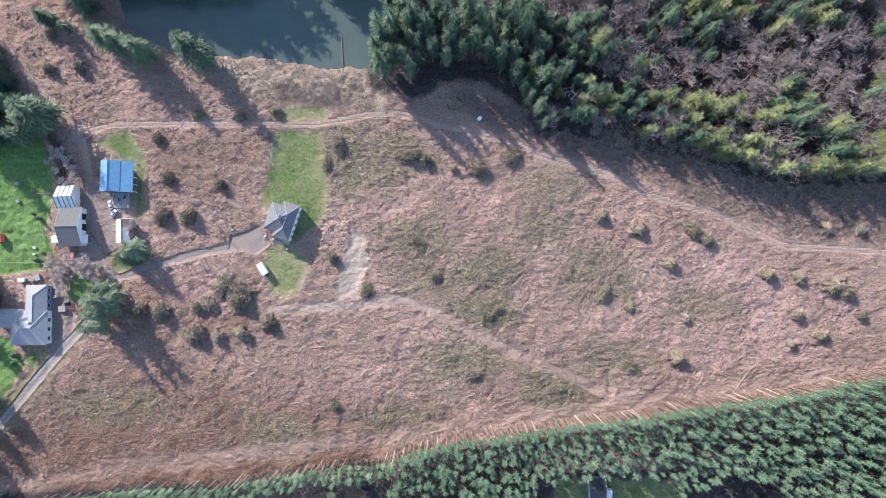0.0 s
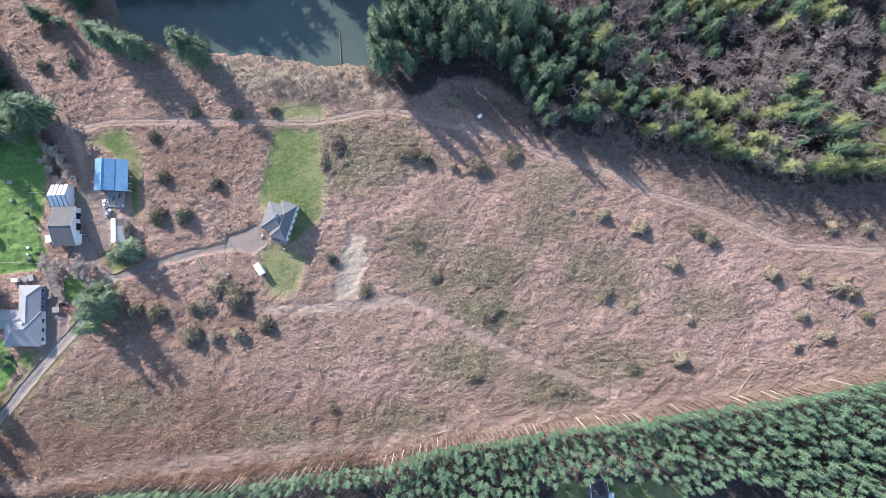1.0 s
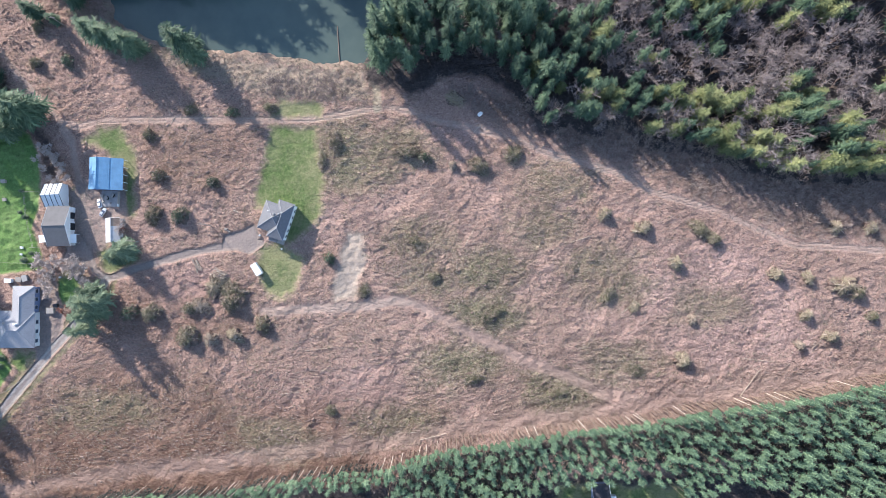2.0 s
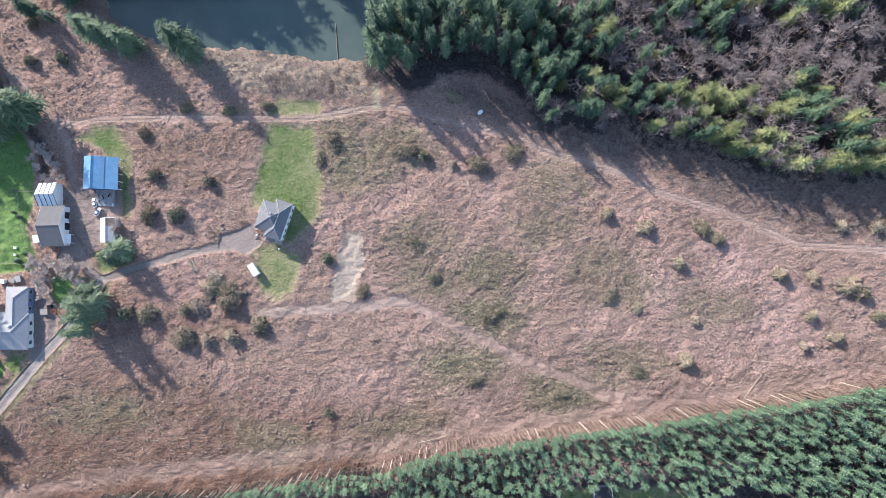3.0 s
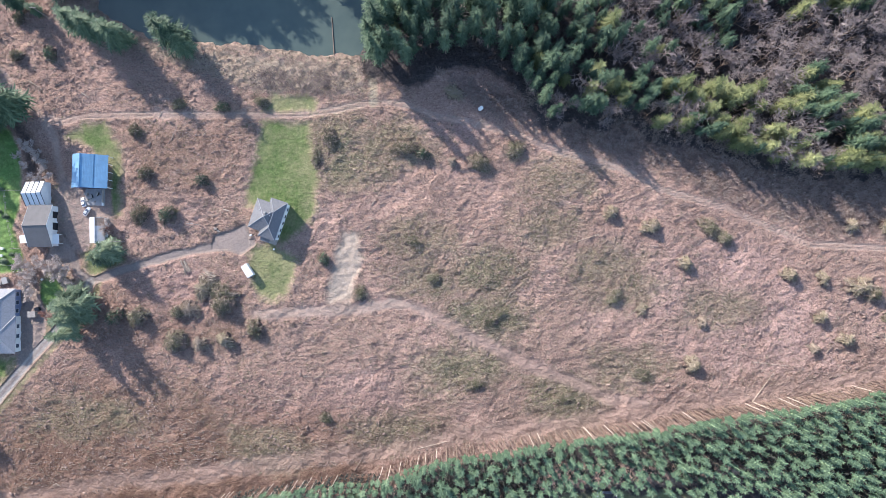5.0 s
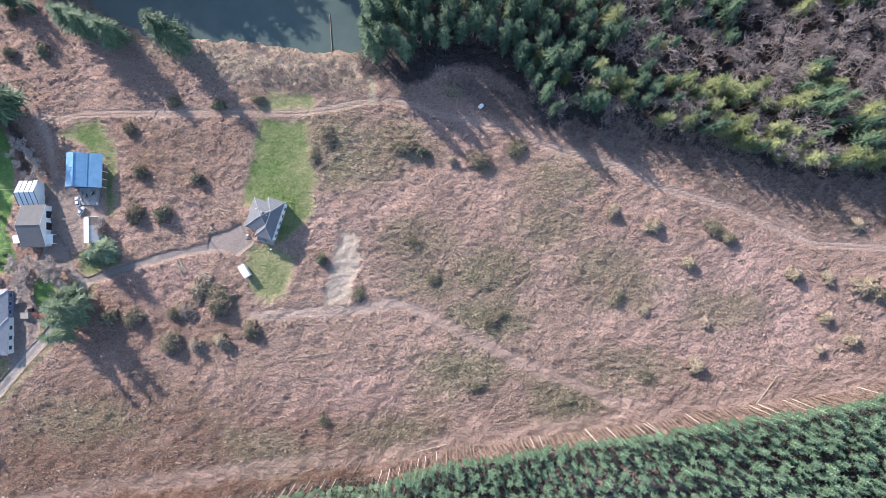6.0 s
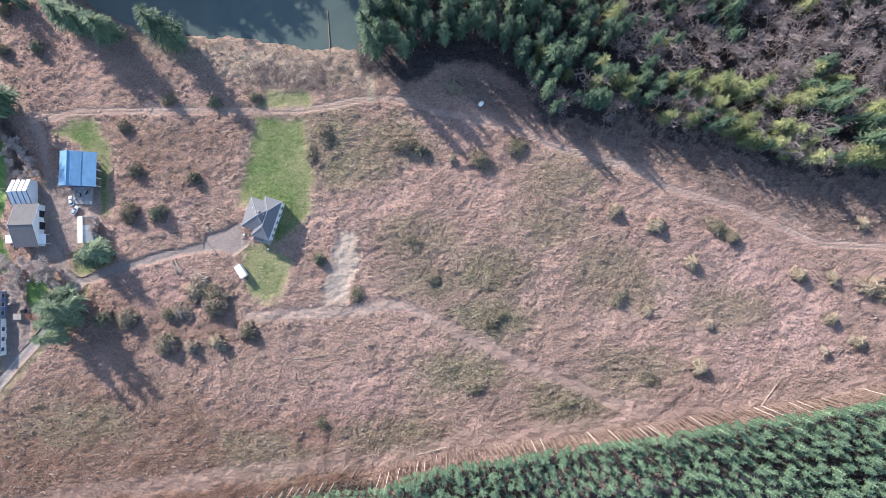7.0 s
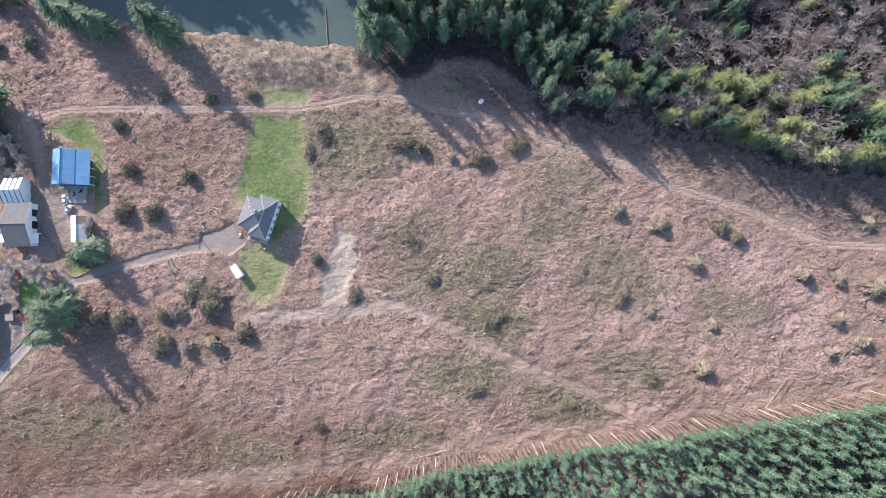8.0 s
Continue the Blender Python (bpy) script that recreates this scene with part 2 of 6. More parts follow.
# ---- building blocks ----
def mesh_object(name, verts, faces, material, parent=None, label="", smooth=False):
    me = bpy.data.meshes.new(name)
    me.from_pydata([tuple(map(float, v)) for v in verts], [], [tuple(map(int, f)) for f in faces])
    me.materials.append(material)
    if smooth:
        me.shade_smooth()
    ob = new(name, me)
    ob.parent = parent
    if label:
        ob["label"] = label
    return ob


def part(name, bm, material, parent, label=""):
    me = bpy.data.meshes.new(name)
    bm.to_mesh(me)
    bm.free()
    me.materials.append(material)
    ob = new(name, me)
    ob.parent = parent
    if label:
        ob["label"] = label
    return ob


def thing(name, m, label, category, group="", kind=""):
    ob = new(name)
    ob.empty_display_size = 0.3
    ob.matrix_basis = m
    return tagged(ob, label, category, group, kind)


def box(bm, x0, y0, z0, x1, y1, z1, bevel=0.0):
    r = bmesh.ops.create_cube(bm, size=1)
    for v in r["verts"]:
        v.co = Vector(((x0 + x1) / 2 + v.co.x * (x1 - x0), (y0 + y1) / 2 + v.co.y * (y1 - y0), (z0 + z1) / 2 + v.co.z * (z1 - z0)))
    if bevel:
        edges = list({e for v in r["verts"] for e in v.link_edges})
        bmesh.ops.bevel(bm, geom=edges, offset=bevel, segments=1, affect="EDGES")


def box_part(name, dims, material, parent, label="", bevel=0.0):
    bm = bmesh.new()
    box(bm, *dims, bevel)
    return part(name, bm, material, parent, label)


def poly_part(name, points, depth, material, parent, label=""):
    """A flat slab: the points' polygon, thickened downwards along its normal."""
    bm = bmesh.new()
    pts = [Vector(p) for p in points]
    n = (pts[1] - pts[0]).cross(pts[2] - pts[0]).normalized()
    if n.z < 0:
        n = -n
    top = [bm.verts.new(p) for p in pts]
    low = [bm.verts.new(p - n * depth) for p in pts]
    bm.faces.new(top)
    bm.faces.new(low[::-1])
    for i in range(len(pts)):
        j = (i + 1) % len(pts)
        bm.faces.new((top[i], low[i], low[j], top[j]))
    bmesh.ops.recalc_face_normals(bm, faces=bm.faces)
    return part(name, bm, material, parent, label)


def tubes(a, b, ra, rb, sides=3):
    """Tapered prisms from points a to points b: vertices and faces as arrays."""
    a, b = np.asarray(a, float), np.asarray(b, float)
    n = len(a)
    ra, rb = np.broadcast_to(ra, (n,)), np.broadcast_to(rb, (n,))
    d = b - a
    d /= np.linalg.norm(d, axis=1)[:, None] + 1e-9
    ref = np.where(np.abs(d[:, 2:3]) > 0.9, [[1.0, 0, 0]], [[0, 0, 1.0]])
    u = np.cross(d, ref)
    u /= np.linalg.norm(u, axis=1)[:, None] + 1e-9
    w = np.cross(d, u)
    ang = np.arange(sides) * 2 * np.pi / sides
    ring = np.cos(ang)[None, :, None] * u[:, None] + np.sin(ang)[None, :, None] * w[:, None]
    v = np.concatenate([a[:, None] + ring * ra[:, None, None], b[:, None] + ring * rb[:, None, None]], 1).reshape(-1, 3)
    base = (np.arange(n) * 2 * sides)[:, None]
    faces = []
    for i in range(sides):
        j = (i + 1) % sides
        faces.append(base + np.array([[i, j, sides + j, sides + i]]))
    quads = np.stack(faces, 1).reshape(-1, 4)
    caps = base + np.arange(2 * sides - 1, sides - 1, -1)[None]
    return v, quads.tolist() + caps.tolist()


def join(*pieces):
    verts, faces, k = [], [], 0
    for v, f in pieces:
        verts.append(np.asarray(v))
        faces += [tuple(i + k for i in face) for face in f]
        k += len(v)
    return np.concatenate(verts), faces


def fast_mesh(name, verts, faces, material, parent=None, label="", smooth=False):
    """from_pydata for large arrays of quads or triangles of one size."""
    verts, faces = np.asarray(verts, np.float32), np.asarray(faces, np.int32)
    n, size = faces.shape
    me = bpy.data.meshes.new(name)
    me.vertices.add(len(verts))
    me.vertices.foreach_set("co", verts.ravel())
    me.loops.add(n * size)
    me.loops.foreach_set("vertex_index", faces.ravel())
    me.polygons.add(n)
    me.polygons.foreach_set("loop_start", np.arange(n, dtype=np.int32) * size)
    me.polygons.foreach_set("loop_total", np.full(n, size, np.int32))
    me.materials.append(material)
    me.update(calc_edges=True)
    me.validate()
    if smooth:
        me.shade_smooth()
    ob = new(name, me)
    ob.parent = parent
    if label:
        ob["label"] = label
    return ob


# ---- terrain ----
def hash_grid(ix, iy, seed):
    h = (ix.astype(np.int64) * 374761393 + iy.astype(np.int64) * 668265263 + seed * 974634541) & 0xFFFFFFFF
    h = ((h ^ (h >> 13)) * 1274126177) & 0xFFFFFFFF
    return ((h ^ (h >> 16)) & 0xFFFF) / 65535.0


def value_noise(x, y, size, seed=0):
    gx, gy = x / size, y / size
    ix, iy = np.floor(gx), np.floor(gy)
    fx, fy = gx - ix, gy - iy
    fx, fy = fx * fx * (3 - 2 * fx), fy * fy * (3 - 2 * fy)
    a, b = hash_grid(ix, iy, seed), hash_grid(ix + 1, iy, seed)
    c, d = hash_grid(ix, iy + 1, seed), hash_grid(ix + 1, iy + 1, seed)
    return (a * (1 - fx) + b * fx) * (1 - fy) + (c * (1 - fx) + d * fx) * fy - 0.5


def line_distance(x, y, points):
    best = np.full(np.shape(x), 1e9)
    for (x0, y0), (x1, y1) in zip(points, points[1:]):
        dx, dy = x1 - x0, y1 - y0
        t = np.clip(((x - x0) * dx + (y - y0) * dy) / (dx * dx + dy * dy), 0, 1)
        best = np.minimum(best, np.hypot(x - x0 - t * dx, y - y0 - t * dy))
    return best


def inside(x, y, points):
    """Signed distance to a closed outline, positive inside."""
    ins = np.zeros(np.shape(x), bool)
    ring = list(points) + [points[0]]
    for (x0, y0), (x1, y1) in zip(ring, ring[1:]):
        if y0 != y1:
            ins ^= ((y0 > y) != (y1 > y)) & (x < (x1 - x0) * (y - y0) / (y1 - y0) + x0)
    d = line_distance(x, y, ring)
    return np.where(ins, d, -d)


def smooth(e0, e1, v):
    t = np.clip((v - e0) / (e1 - e0), 0, 1)
    return t * t * (3 - 2 * t)


POND = [(-132.6, 126.5), (-129.2, 105.9), (-126.3, 95.6), (-118.3, 89.1), (-110.5, 86.3), (-107.1, 84.1), (-88.0, 82.3), (-71.3, 81.3), (-57.9, 79.3), (-51.2, 78.8), (-47.8, 77.5), (-28.9, 77.5), (-26.7, 80.4), (-24.1, 92.2), (-20.1, 105.8), (-13.4, 126.4)]
FOREST = [(-24.6, 73.4), (-19.8, 71.2), (-9.8, 71.2), (4.5, 77.8), (22.1, 76.7), (32.0, 65.6), (40.7, 53.8), (48.4, 56.7), (60.4, 53.4), (70.3, 56.7), (81.2, 48.9), (98.7, 46.3), (116.1, 40.1), (131.3, 36.2), (146.5, 35.3), (172.3, 36.8), (198.6, 36.1), (206.4, 137.6), (-18.0, 137.8), (-20.1, 105.8)]
BRUSH = [(-4.4, 74.1), (15.6, 57.3), (39.9, 46.7), (66.4, 38.3), (92.7, 28.3), (112.4, 19.5), (125.5, 15.7), (136.4, 10.7), (173.1, 8.5), (197.6, 7.4), (199.0, 49.4), (115.1, 45.0), (48.9, 60.6)]
TRACK = [(-183.7, 103.6), (-174.3, 90.0), (-160.4, 71.9), (-145.5, 55.7), (-137.6, 53.5), (-128.8, 55.7), (-111.0, 56.2), (-66.5, 55.9), (-48.8, 56.4), (-37.7, 57.9), (-28.8, 59.9), (-17.7, 60.6), (-8.8, 58.8), (0.1, 55.2), (15.6, 52.1), (26.7, 49.4), (39.9, 43.9), (50.9, 40.5), (66.4, 36.1), (81.7, 28.3), (92.7, 25.0), (105.8, 21.2), (114.5, 17.3), (124.3, 12.9), (134.1, 8.5), (147.3, 7.8), (173.1, 6.1), (193.1, 4.1)]
POND_PATH = [(-23.9, 60.2), (-24.2, 68.5), (-25.8, 76.8)]
LOWER_TRACK = [(-65.7, -16.6), (-48.1, -15.8), (-30.6, -15.1), (-17.4, -12.9), (-8.6, -14.2), (2.3, -19.4), (15.4, -26.6), (30.7, -34.2), (48.1, -40.7), (61.1, -47.2), (74.1, -49.7)]
EDGE_TRACK = [(-177.8, -84.4), (-147.4, -81.8), (-114.9, -75.8), (-93.2, -74.2), (-60.7, -69.9), (-39.0, -67.3), (-17.2, -65.5), (4.5, -60.6), (48.0, -55.4), (91.6, -48.6), (135.2, -42.3), (171.8, -36.2), (192.0, -32.3)]
DRIVE = [(-68.2, 9.0), (-75.9, 8.6), (-94.6, 5.1), (-107.7, 1.3), (-118.7, -2.0), (-125.7, -4.6), (-130.6, -1.1), (-133.0, 7.2)]
BARN_LANE = [(-133.0, 7.2), (-135.0, 17.2), (-137.0, 28.3), (-138.9, 40.5), (-140.1, 46.8), (-144.8, 54.8)]
LANE = [(-126.1, -4.6), (-129.4, -12.5), (-138.0, -23.0), (-146.5, -32.2), (-159.2, -47.8), (-169.8, -61.4), (-182.4, -77.6)]
COURT = [(-81.9, 12.1), (-74.9, 14.3), (-70.0, 16.5), (-68.2, 11.7), (-67.7, 7.3), (-72.1, 4.6), (-76.9, 5.9), (-83.6, 5.9)]
APRON = [(-141.8, 8.1), (-136.7, 13.9), (-131.6, 6.1), (-130.1, -2.0), (-135.3, 1.1), (-143.0, 2.4)]
YARD_NORTH = [(-140.8, 27.6), (-135.5, 34.8), (-132.4, 30.9), (-126.2, 27.6), (-119.3, 32.7), (-117.2, 15.6), (-124.7, 12.3), (-126.8, 5.8), (-136.6, 6.9), (-139.0, 15.6)]
YARD = [(-152.1, -4.9), (-145.5, -2.0), (-140.7, -19.1), (-143.9, -30.4), (-152.0, -39.8), (-152.6, -19.1)]
LAWNS = [
    [(-64.3, 53.5), (-47.4, 53.5), (-46.0, 40.5), (-43.7, 31.6), (-45.8, 20.5), (-48.4, 15.0), (-57.1, 7.3), (-63.9, 20.5), (-70.5, 22.3), (-70.2, 28.3), (-67.6, 38.3), (-65.1, 48.3)],
    [(-63.7, 57.5), (-60.4, 62.9), (-48.8, 63.8), (-45.2, 60.6), (-46.1, 57.7)],
    [(-68.2, 9.0), (-60.5, 9.0), (-50.9, 2.4), (-54.8, -9.9), (-60.2, -12.9), (-65.3, -10.3), (-68.1, 0.7)],
    [(-135.7, 48.1), (-129.8, 52.6), (-122.5, 53.5), (-119.7, 47.6), (-115.6, 41.6), (-115.8, 31.6), (-116.0, 19.4), (-120.2, 18.7), (-120.4, 38.3), (-127.4, 44.5)],
]
LAWNS += [
    [(-127.9, 17.2), (-126.1, 17.2), (-126.4, 7.2), (-118.8, 4.6), (-113.9, 2.8), (-119.6, -0.2), (-126.6, -2.4), (-128.5, 5.0)],
    [(-131.8, -4.9), (-136.3, -1.1), (-144.0, -3.8), (-143.7, -12.5), (-140.4, -15.8), (-136.1, -10.3)],
    [(-158.6, -32.2), (-152.0, -32.2), (-156.2, -40.9), (-161.8, -36.6)],
    [(44.6, -81.5), (93.2, -81.0), (93.9, -104.8), (39.0, -104.9)],
    [(-139.3, 29.4), (-133.5, 28.3), (-133.4, 16.1), (-136.6, 11.7), (-139.0, 20.5)],
]
FRESH_LAWNS = [
    [(-186.8, 59.5), (-166.7, 57.3), (-156.5, 50.6), (-152.4, 40.5), (-152.2, 31.6), (-151.9, 22.7), (-154.4, 13.9), (-150.8, 5.0), (-150.6, -1.1), (-171.5, -3.8), (-184.7, -3.8)],
    [(-184.0, -25.7), (-166.8, -27.9), (-165.9, -31.1), (-160.6, -38.7), (-165.8, -47.4), (-182.8, -62.5)],
    [(-140.4, -13.6), (-144.4, -12.5), (-144.2, -4.9), (-138.5, -3.8), (-136.1, -8.2)],
]
MOSSY = [(8.9, -36.4), (69.9, -36.3), (-4.3, -3.7), (17.6, -17.9), (-8.7, 10.6), (-128.5, -53.8), (-17.2, -60.2), (44.8, -47.2), (70.3, -8.0), (-13.2, 43.9), (-39.8, 47.2), (39.7, 16.1), (-60.7, -64.5), (15.5, -1.5), (44.2, 31.6), (-30.9, 36.1), (100.8, -14.6), (61.6, 0.7)]
LITTER_SHADE_LEFT = [(-192.3, 92.3), (-174.2, 84.3), (-148.6, 49.4), (-139.3, 31.6), (-150.5, 33.8), (-154.1, 46.8), (-164.4, 57.3), (-186.8, 59.5)]
BANK = [(-147.7, 101.3), (-129.7, 96.8), (-109.3, 83.2), (-80.2, 80.4), (-48.9, 76.4), (-27.8, 76.4), (-26.1, 62.9), (-48.8, 64.0), (-68.9, 65.1), (-95.7, 74.1), (-118.2, 80.9)]
STRIP = [(-35.1, 12.8), (-30.7, 12.1), (-29.8, 2.9), (-30.6, -8.1), (-33.2, -12.5), (-39.4, -12.5), (-38.1, -1.5)]
RED_SOIL = [[(-108.8, 0.6), (-76.8, -1.5), (-74.4, -19.1), (-98.5, -21.3), (-111.9, -8.1)], [(81.5, 11.7), (121.0, 9.6), (144.4, -18.9), (141.7, -40.6), (91.7, -36.3), (74.6, -10.2)], [(-76.4, -36.5), (-17.3, -36.4), (-12.9, -53.7), (-71.8, -53.8)], [(-19.4, -63.4), (4.5, -59.1), (4.5, -68.7), (-19.4, -70.9)], [(-8.8, 55.0), (15.6, 53.9), (13.4, 42.7), (-4.3, 45.0)]]
DARK_SOIL = [[(-213.4, -62.6), (-157.1, -47.4), (-113.6, -36.5), (-47.8, -47.3), (-4.2, -59.1), (-30.0, -105.0), (-211.5, -113.8)], [(-114.9, 52.8), (-68.7, 52.8), (-75.0, 27.2), (-114.4, 27.2)], [(-127.4, -6.0), (-74.6, -1.5), (-65.5, -27.8), (-104.8, -36.5), (-135.6, -30.0)]]
STAND = [(-19.8, -72.2), (2.3, -64.9), (19.7, -62.7), (48.0, -58.4), (69.7, -56.2), (91.5, -51.9), (113.3, -49.3), (135.1, -46.0), (156.9, -41.7), (178.8, -37.3), (191.8, -36.2), (189.6, -104.6), (129.1, -86.8), (119.2, -77.5), (103.2, -75.9), (86.9, -81.9), (83.0, -76.0), (44.7, -75.0), (36.6, -82.0), (34.7, -102.8), (-19.2, -102.9)]
HOLLOW = [(75.3, 45.0), (110.5, 36.1), (147.8, 28.3), (246.3, 20.6), (253.6, 197.8), (61.3, 198.1), (53.5, 83.1)]


def terrain(x, y):
    """The height of the ground."""
    calm = np.maximum.reduce([smooth(3.2, 1.2, line_distance(x, y, TRACK)), smooth(4.0, 1.6, line_distance(x, y, DRIVE)), smooth(3.5, 1.4, line_distance(x, y, BARN_LANE)),
                              smooth(4.0, 1.5, line_distance(x, y, LANE)), smooth(-1, 1, inside(x, y, COURT)),
                              *[smooth(-1, 1, inside(x, y, p)) for p in LAWNS[:4] + LAWNS[-2:-1]]])
    z = value_noise(x, y, 14, 1) * 0.7 + (1 - 0.85 * calm) * (value_noise(x, y, 3.1, 2) * 0.55 + value_noise(x * 0.8, y * 1.25, 1.45, 3) * 0.62)
    near = smooth(260, 190, np.maximum(np.abs(x), np.abs(y)))
    z = z * near - smooth(2, 60, inside(x, y, HOLLOW)) * 8.5
    pond = inside(x, y, POND) + value_noise(x, y, 4.5, 15) * 2.4 + value_noise(x, y, 1.6, 16) * 1.2
    return z * (1 - smooth(-3, 0, pond)) - smooth(-1.5, 5.0, pond) * 2.2


def axis(lo, hi, step, far):
    core = np.arange(lo, hi + step / 2, step)
    out = step * 1.35 ** np.arange(1, 26)
    ext = np.cumsum(out)
    ext = ext[ext < far]
    return np.concatenate([(lo - ext)[::-1], core, hi + ext])


def build_ground():
    xs, ys = axis(-178, 176, 0.64, 3000), axis(-98, 116, 0.64, 3000)
    gx, gy = np.meshgrid(xs, ys)
    x, y = gx.ravel(), gy.ravel()
    z = terrain(x, y)
    wob = value_noise(x, y, 5, 7) * 2.0 + value_noise(x, y, 2, 8) * 1.0
    zones = {}
    along = line_distance(x, y, TRACK)
    zones["track"] = smooth(1.9, 0.5, along + wob * 0.7) * 0.42 + 0.3 * smooth(0.55, 0.1, np.abs(along - 0.85))
    zones["track"] = np.maximum(zones["track"], (0.62 - 0.5 * smooth(-14, 6, x)) * smooth(2.5, 0.9, line_distance(x, y, LOWER_TRACK) + wob * 0.6))
    zones["track"] = np.maximum(zones["track"], 0.62 * smooth(2.4, 0.8, line_distance(x, y, BARN_LANE) + wob * 0.5))
    zones["tan"] = np.maximum(0.62 * smooth(5.5, 1.0, line_distance(x, y, EDGE_TRACK) + wob * 1.4), 0.75 * smooth(3.4, 1.2, line_distance(x, y, LOWER_TRACK) + wob * 0.8))
    zones["gravel"] = np.maximum.reduce([0.85 * smooth(2.3, 0.9, line_distance(x, y, DRIVE) + wob * 0.4), smooth(2.4, 1.3, line_distance(x, y, LANE) + wob * 0.2),
                                         smooth(-0.7, 0.9, inside(x, y, COURT) + wob * 0.3), smooth(-0.7, 0.9, inside(x, y, APRON) + wob * 0.3), 0.7 * smooth(-1.5, 1.5, inside(x, y, YARD) + wob * 0.5), 0.62 * smooth(-1.5, 1.5, inside(x, y, YARD_NORTH) + wob * 0.8)])
    lane = line_distance(x, y, LANE)
    zones["pale"] = 0.8 * smooth(2.0, 1.0, lane + wob * 0.4) * (1 - 0.8 * smooth(0.7, 0.3, lane + wob * 0.15))
    zones["dry"] = np.maximum.reduce([smooth(-2, 2, inside(x, y, LAWNS[n])) for n in (1, 2)])
    zones["damp"] = np.maximum.reduce([smooth(-22, 22, inside(x, y, DARK_SOIL[0]) + wob * 3), 0.6 * smooth(-6, 8, inside(x, y, DARK_SOIL[1]) + wob * 2), 0.55 * smooth(-8, 10, inside(x, y, DARK_SOIL[2]) + wob * 2)])
    zones["red"] = np.maximum.reduce([smooth(-8, 8, inside(x, y, p) + wob * 3) for p in RED_SOIL])
    fresh = np.maximum.reduce([smooth(-1, 1, inside(x, y, p) + wob * 0.3) for p in FRESH_LAWNS])
    grass = np.maximum.reduce([smooth(-2.6, 2.2, inside(x, y, p) + wob * 1.2) for p in LAWNS] + [fresh])
    grass = np.maximum(grass, 0.6 * smooth(3.2, 1.5, np.abs(line_distance(x, y, LANE) - 3.2) + 1.2))
    zones["grass"] = grass * (1 - smooth(0.3, 0.7, zones["gravel"]))
    zones["fresh"] = fresh
    zones["straw"] = np.maximum.reduce([0.56 * smooth(-3, 3, inside(x, y, BANK) + wob),
                                        0.8 * smooth(2.6, 0.8, line_distance(x, y, POND_PATH)), 0.45 * smooth(4.0, 1.0, np.abs(inside(x, y, POND)) + wob)])
    zones["chaff"] = smooth(-3.4, 1.6, inside(x, y, STRIP) + wob * 1.3)
    # litter mask, which also paints tree shade onto stand, brush and left edge
    zones["litter_shade"] = np.maximum.reduce([smooth(-8, -1, inside(x, y, FOREST) + wob * 1.5), smooth(4.0, 7.0, inside(x, y, STAND)), 0.55 * smooth(-3, 5, inside(x, y, BRUSH) + wob), 0.7 * smooth(-2, 3, inside(x, y, LITTER_SHADE_LEFT) + wob),
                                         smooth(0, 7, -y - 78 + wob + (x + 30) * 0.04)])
    moss = np.zeros_like(x)
    for i, (mx, my) in enumerate(MOSSY):
        moss = np.maximum(moss, smooth(22, 3, np.hypot((x - mx) * 0.8, (y - my) * 1.5) + wob * 4))
    zones["moss"] = 0.58 * moss + 0.22 * smooth(-0.1, 0.35, value_noise(x, y, 26, 11) + value_noise(x, y, 9, 12) * 0.5)
    nx, ny = len(xs), len(ys)
    i = (np.arange(ny - 1)[:, None] * nx + np.arange(nx - 1)[None]).ravel()
    quads = np.stack([i, i + 1, i + nx + 1, i + nx], 1)
    pick = {k: v[quads].mean(1) for k, v in zones.items()}
    drive = pick["gravel"] > 0.5
    road = (pick["track"] > 0.4) & ~drive
    lawn = (pick["grass"] > 0.5) & ~drive & ~road
    rest = ~(drive | road | lawn)
    for name, keep, label, category in (
            ("ground", rest, "cleared reddish-brown soil strewn with wood chips and clods", "ground"),
            ("road", road, "rutted pale dirt track round the cleared field", "dirt road"),
            ("driveway", drive, "grey gravel driveway between the house and barns", "driveway"),
            ("lawn", lawn, "green lawn with pale worn patches", "lawn")):
        q = quads[keep]
        used, inverse = np.unique(q, return_inverse=True)
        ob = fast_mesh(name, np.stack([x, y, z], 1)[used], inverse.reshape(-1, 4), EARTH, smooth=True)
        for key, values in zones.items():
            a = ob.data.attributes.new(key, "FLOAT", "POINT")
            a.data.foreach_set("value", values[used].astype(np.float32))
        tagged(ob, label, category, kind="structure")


def height(x, y):
    return float(terrain(np.array([x]), np.array([y]))[0])


def build_pond():
    bm = bmesh.new()
    ring = [bm.verts.new((x, y, -0.75)) for x, y in POND]
    mid = bm.verts.new((sum(p[0] for p in POND) / len(POND), sum(p[1] for p in POND) / len(POND), -0.75))
    cx, cy = mid.co.x, mid.co.y
    for v in ring:
        v.co.x += (v.co.x - cx) * 0.01
        v.co.y += (v.co.y - cy) * 0.03
    low = [bm.verts.new(v.co - Vector((0, 0, 0.3))) for v in ring]
    n = len(ring)
    for i in range(n):
        bm.faces.new((ring[i], ring[(i + 1) % n], mid))
        bm.faces.new((ring[i], low[i], low[(i + 1) % n], ring[(i + 1) % n]))
    bmesh.ops.recalc_face_normals(bm, faces=bm.faces)
    tagged(part("water", bm, WATER, None), "still murky green pond water", "pond", kind="structure")


build_ground()
build_pond()

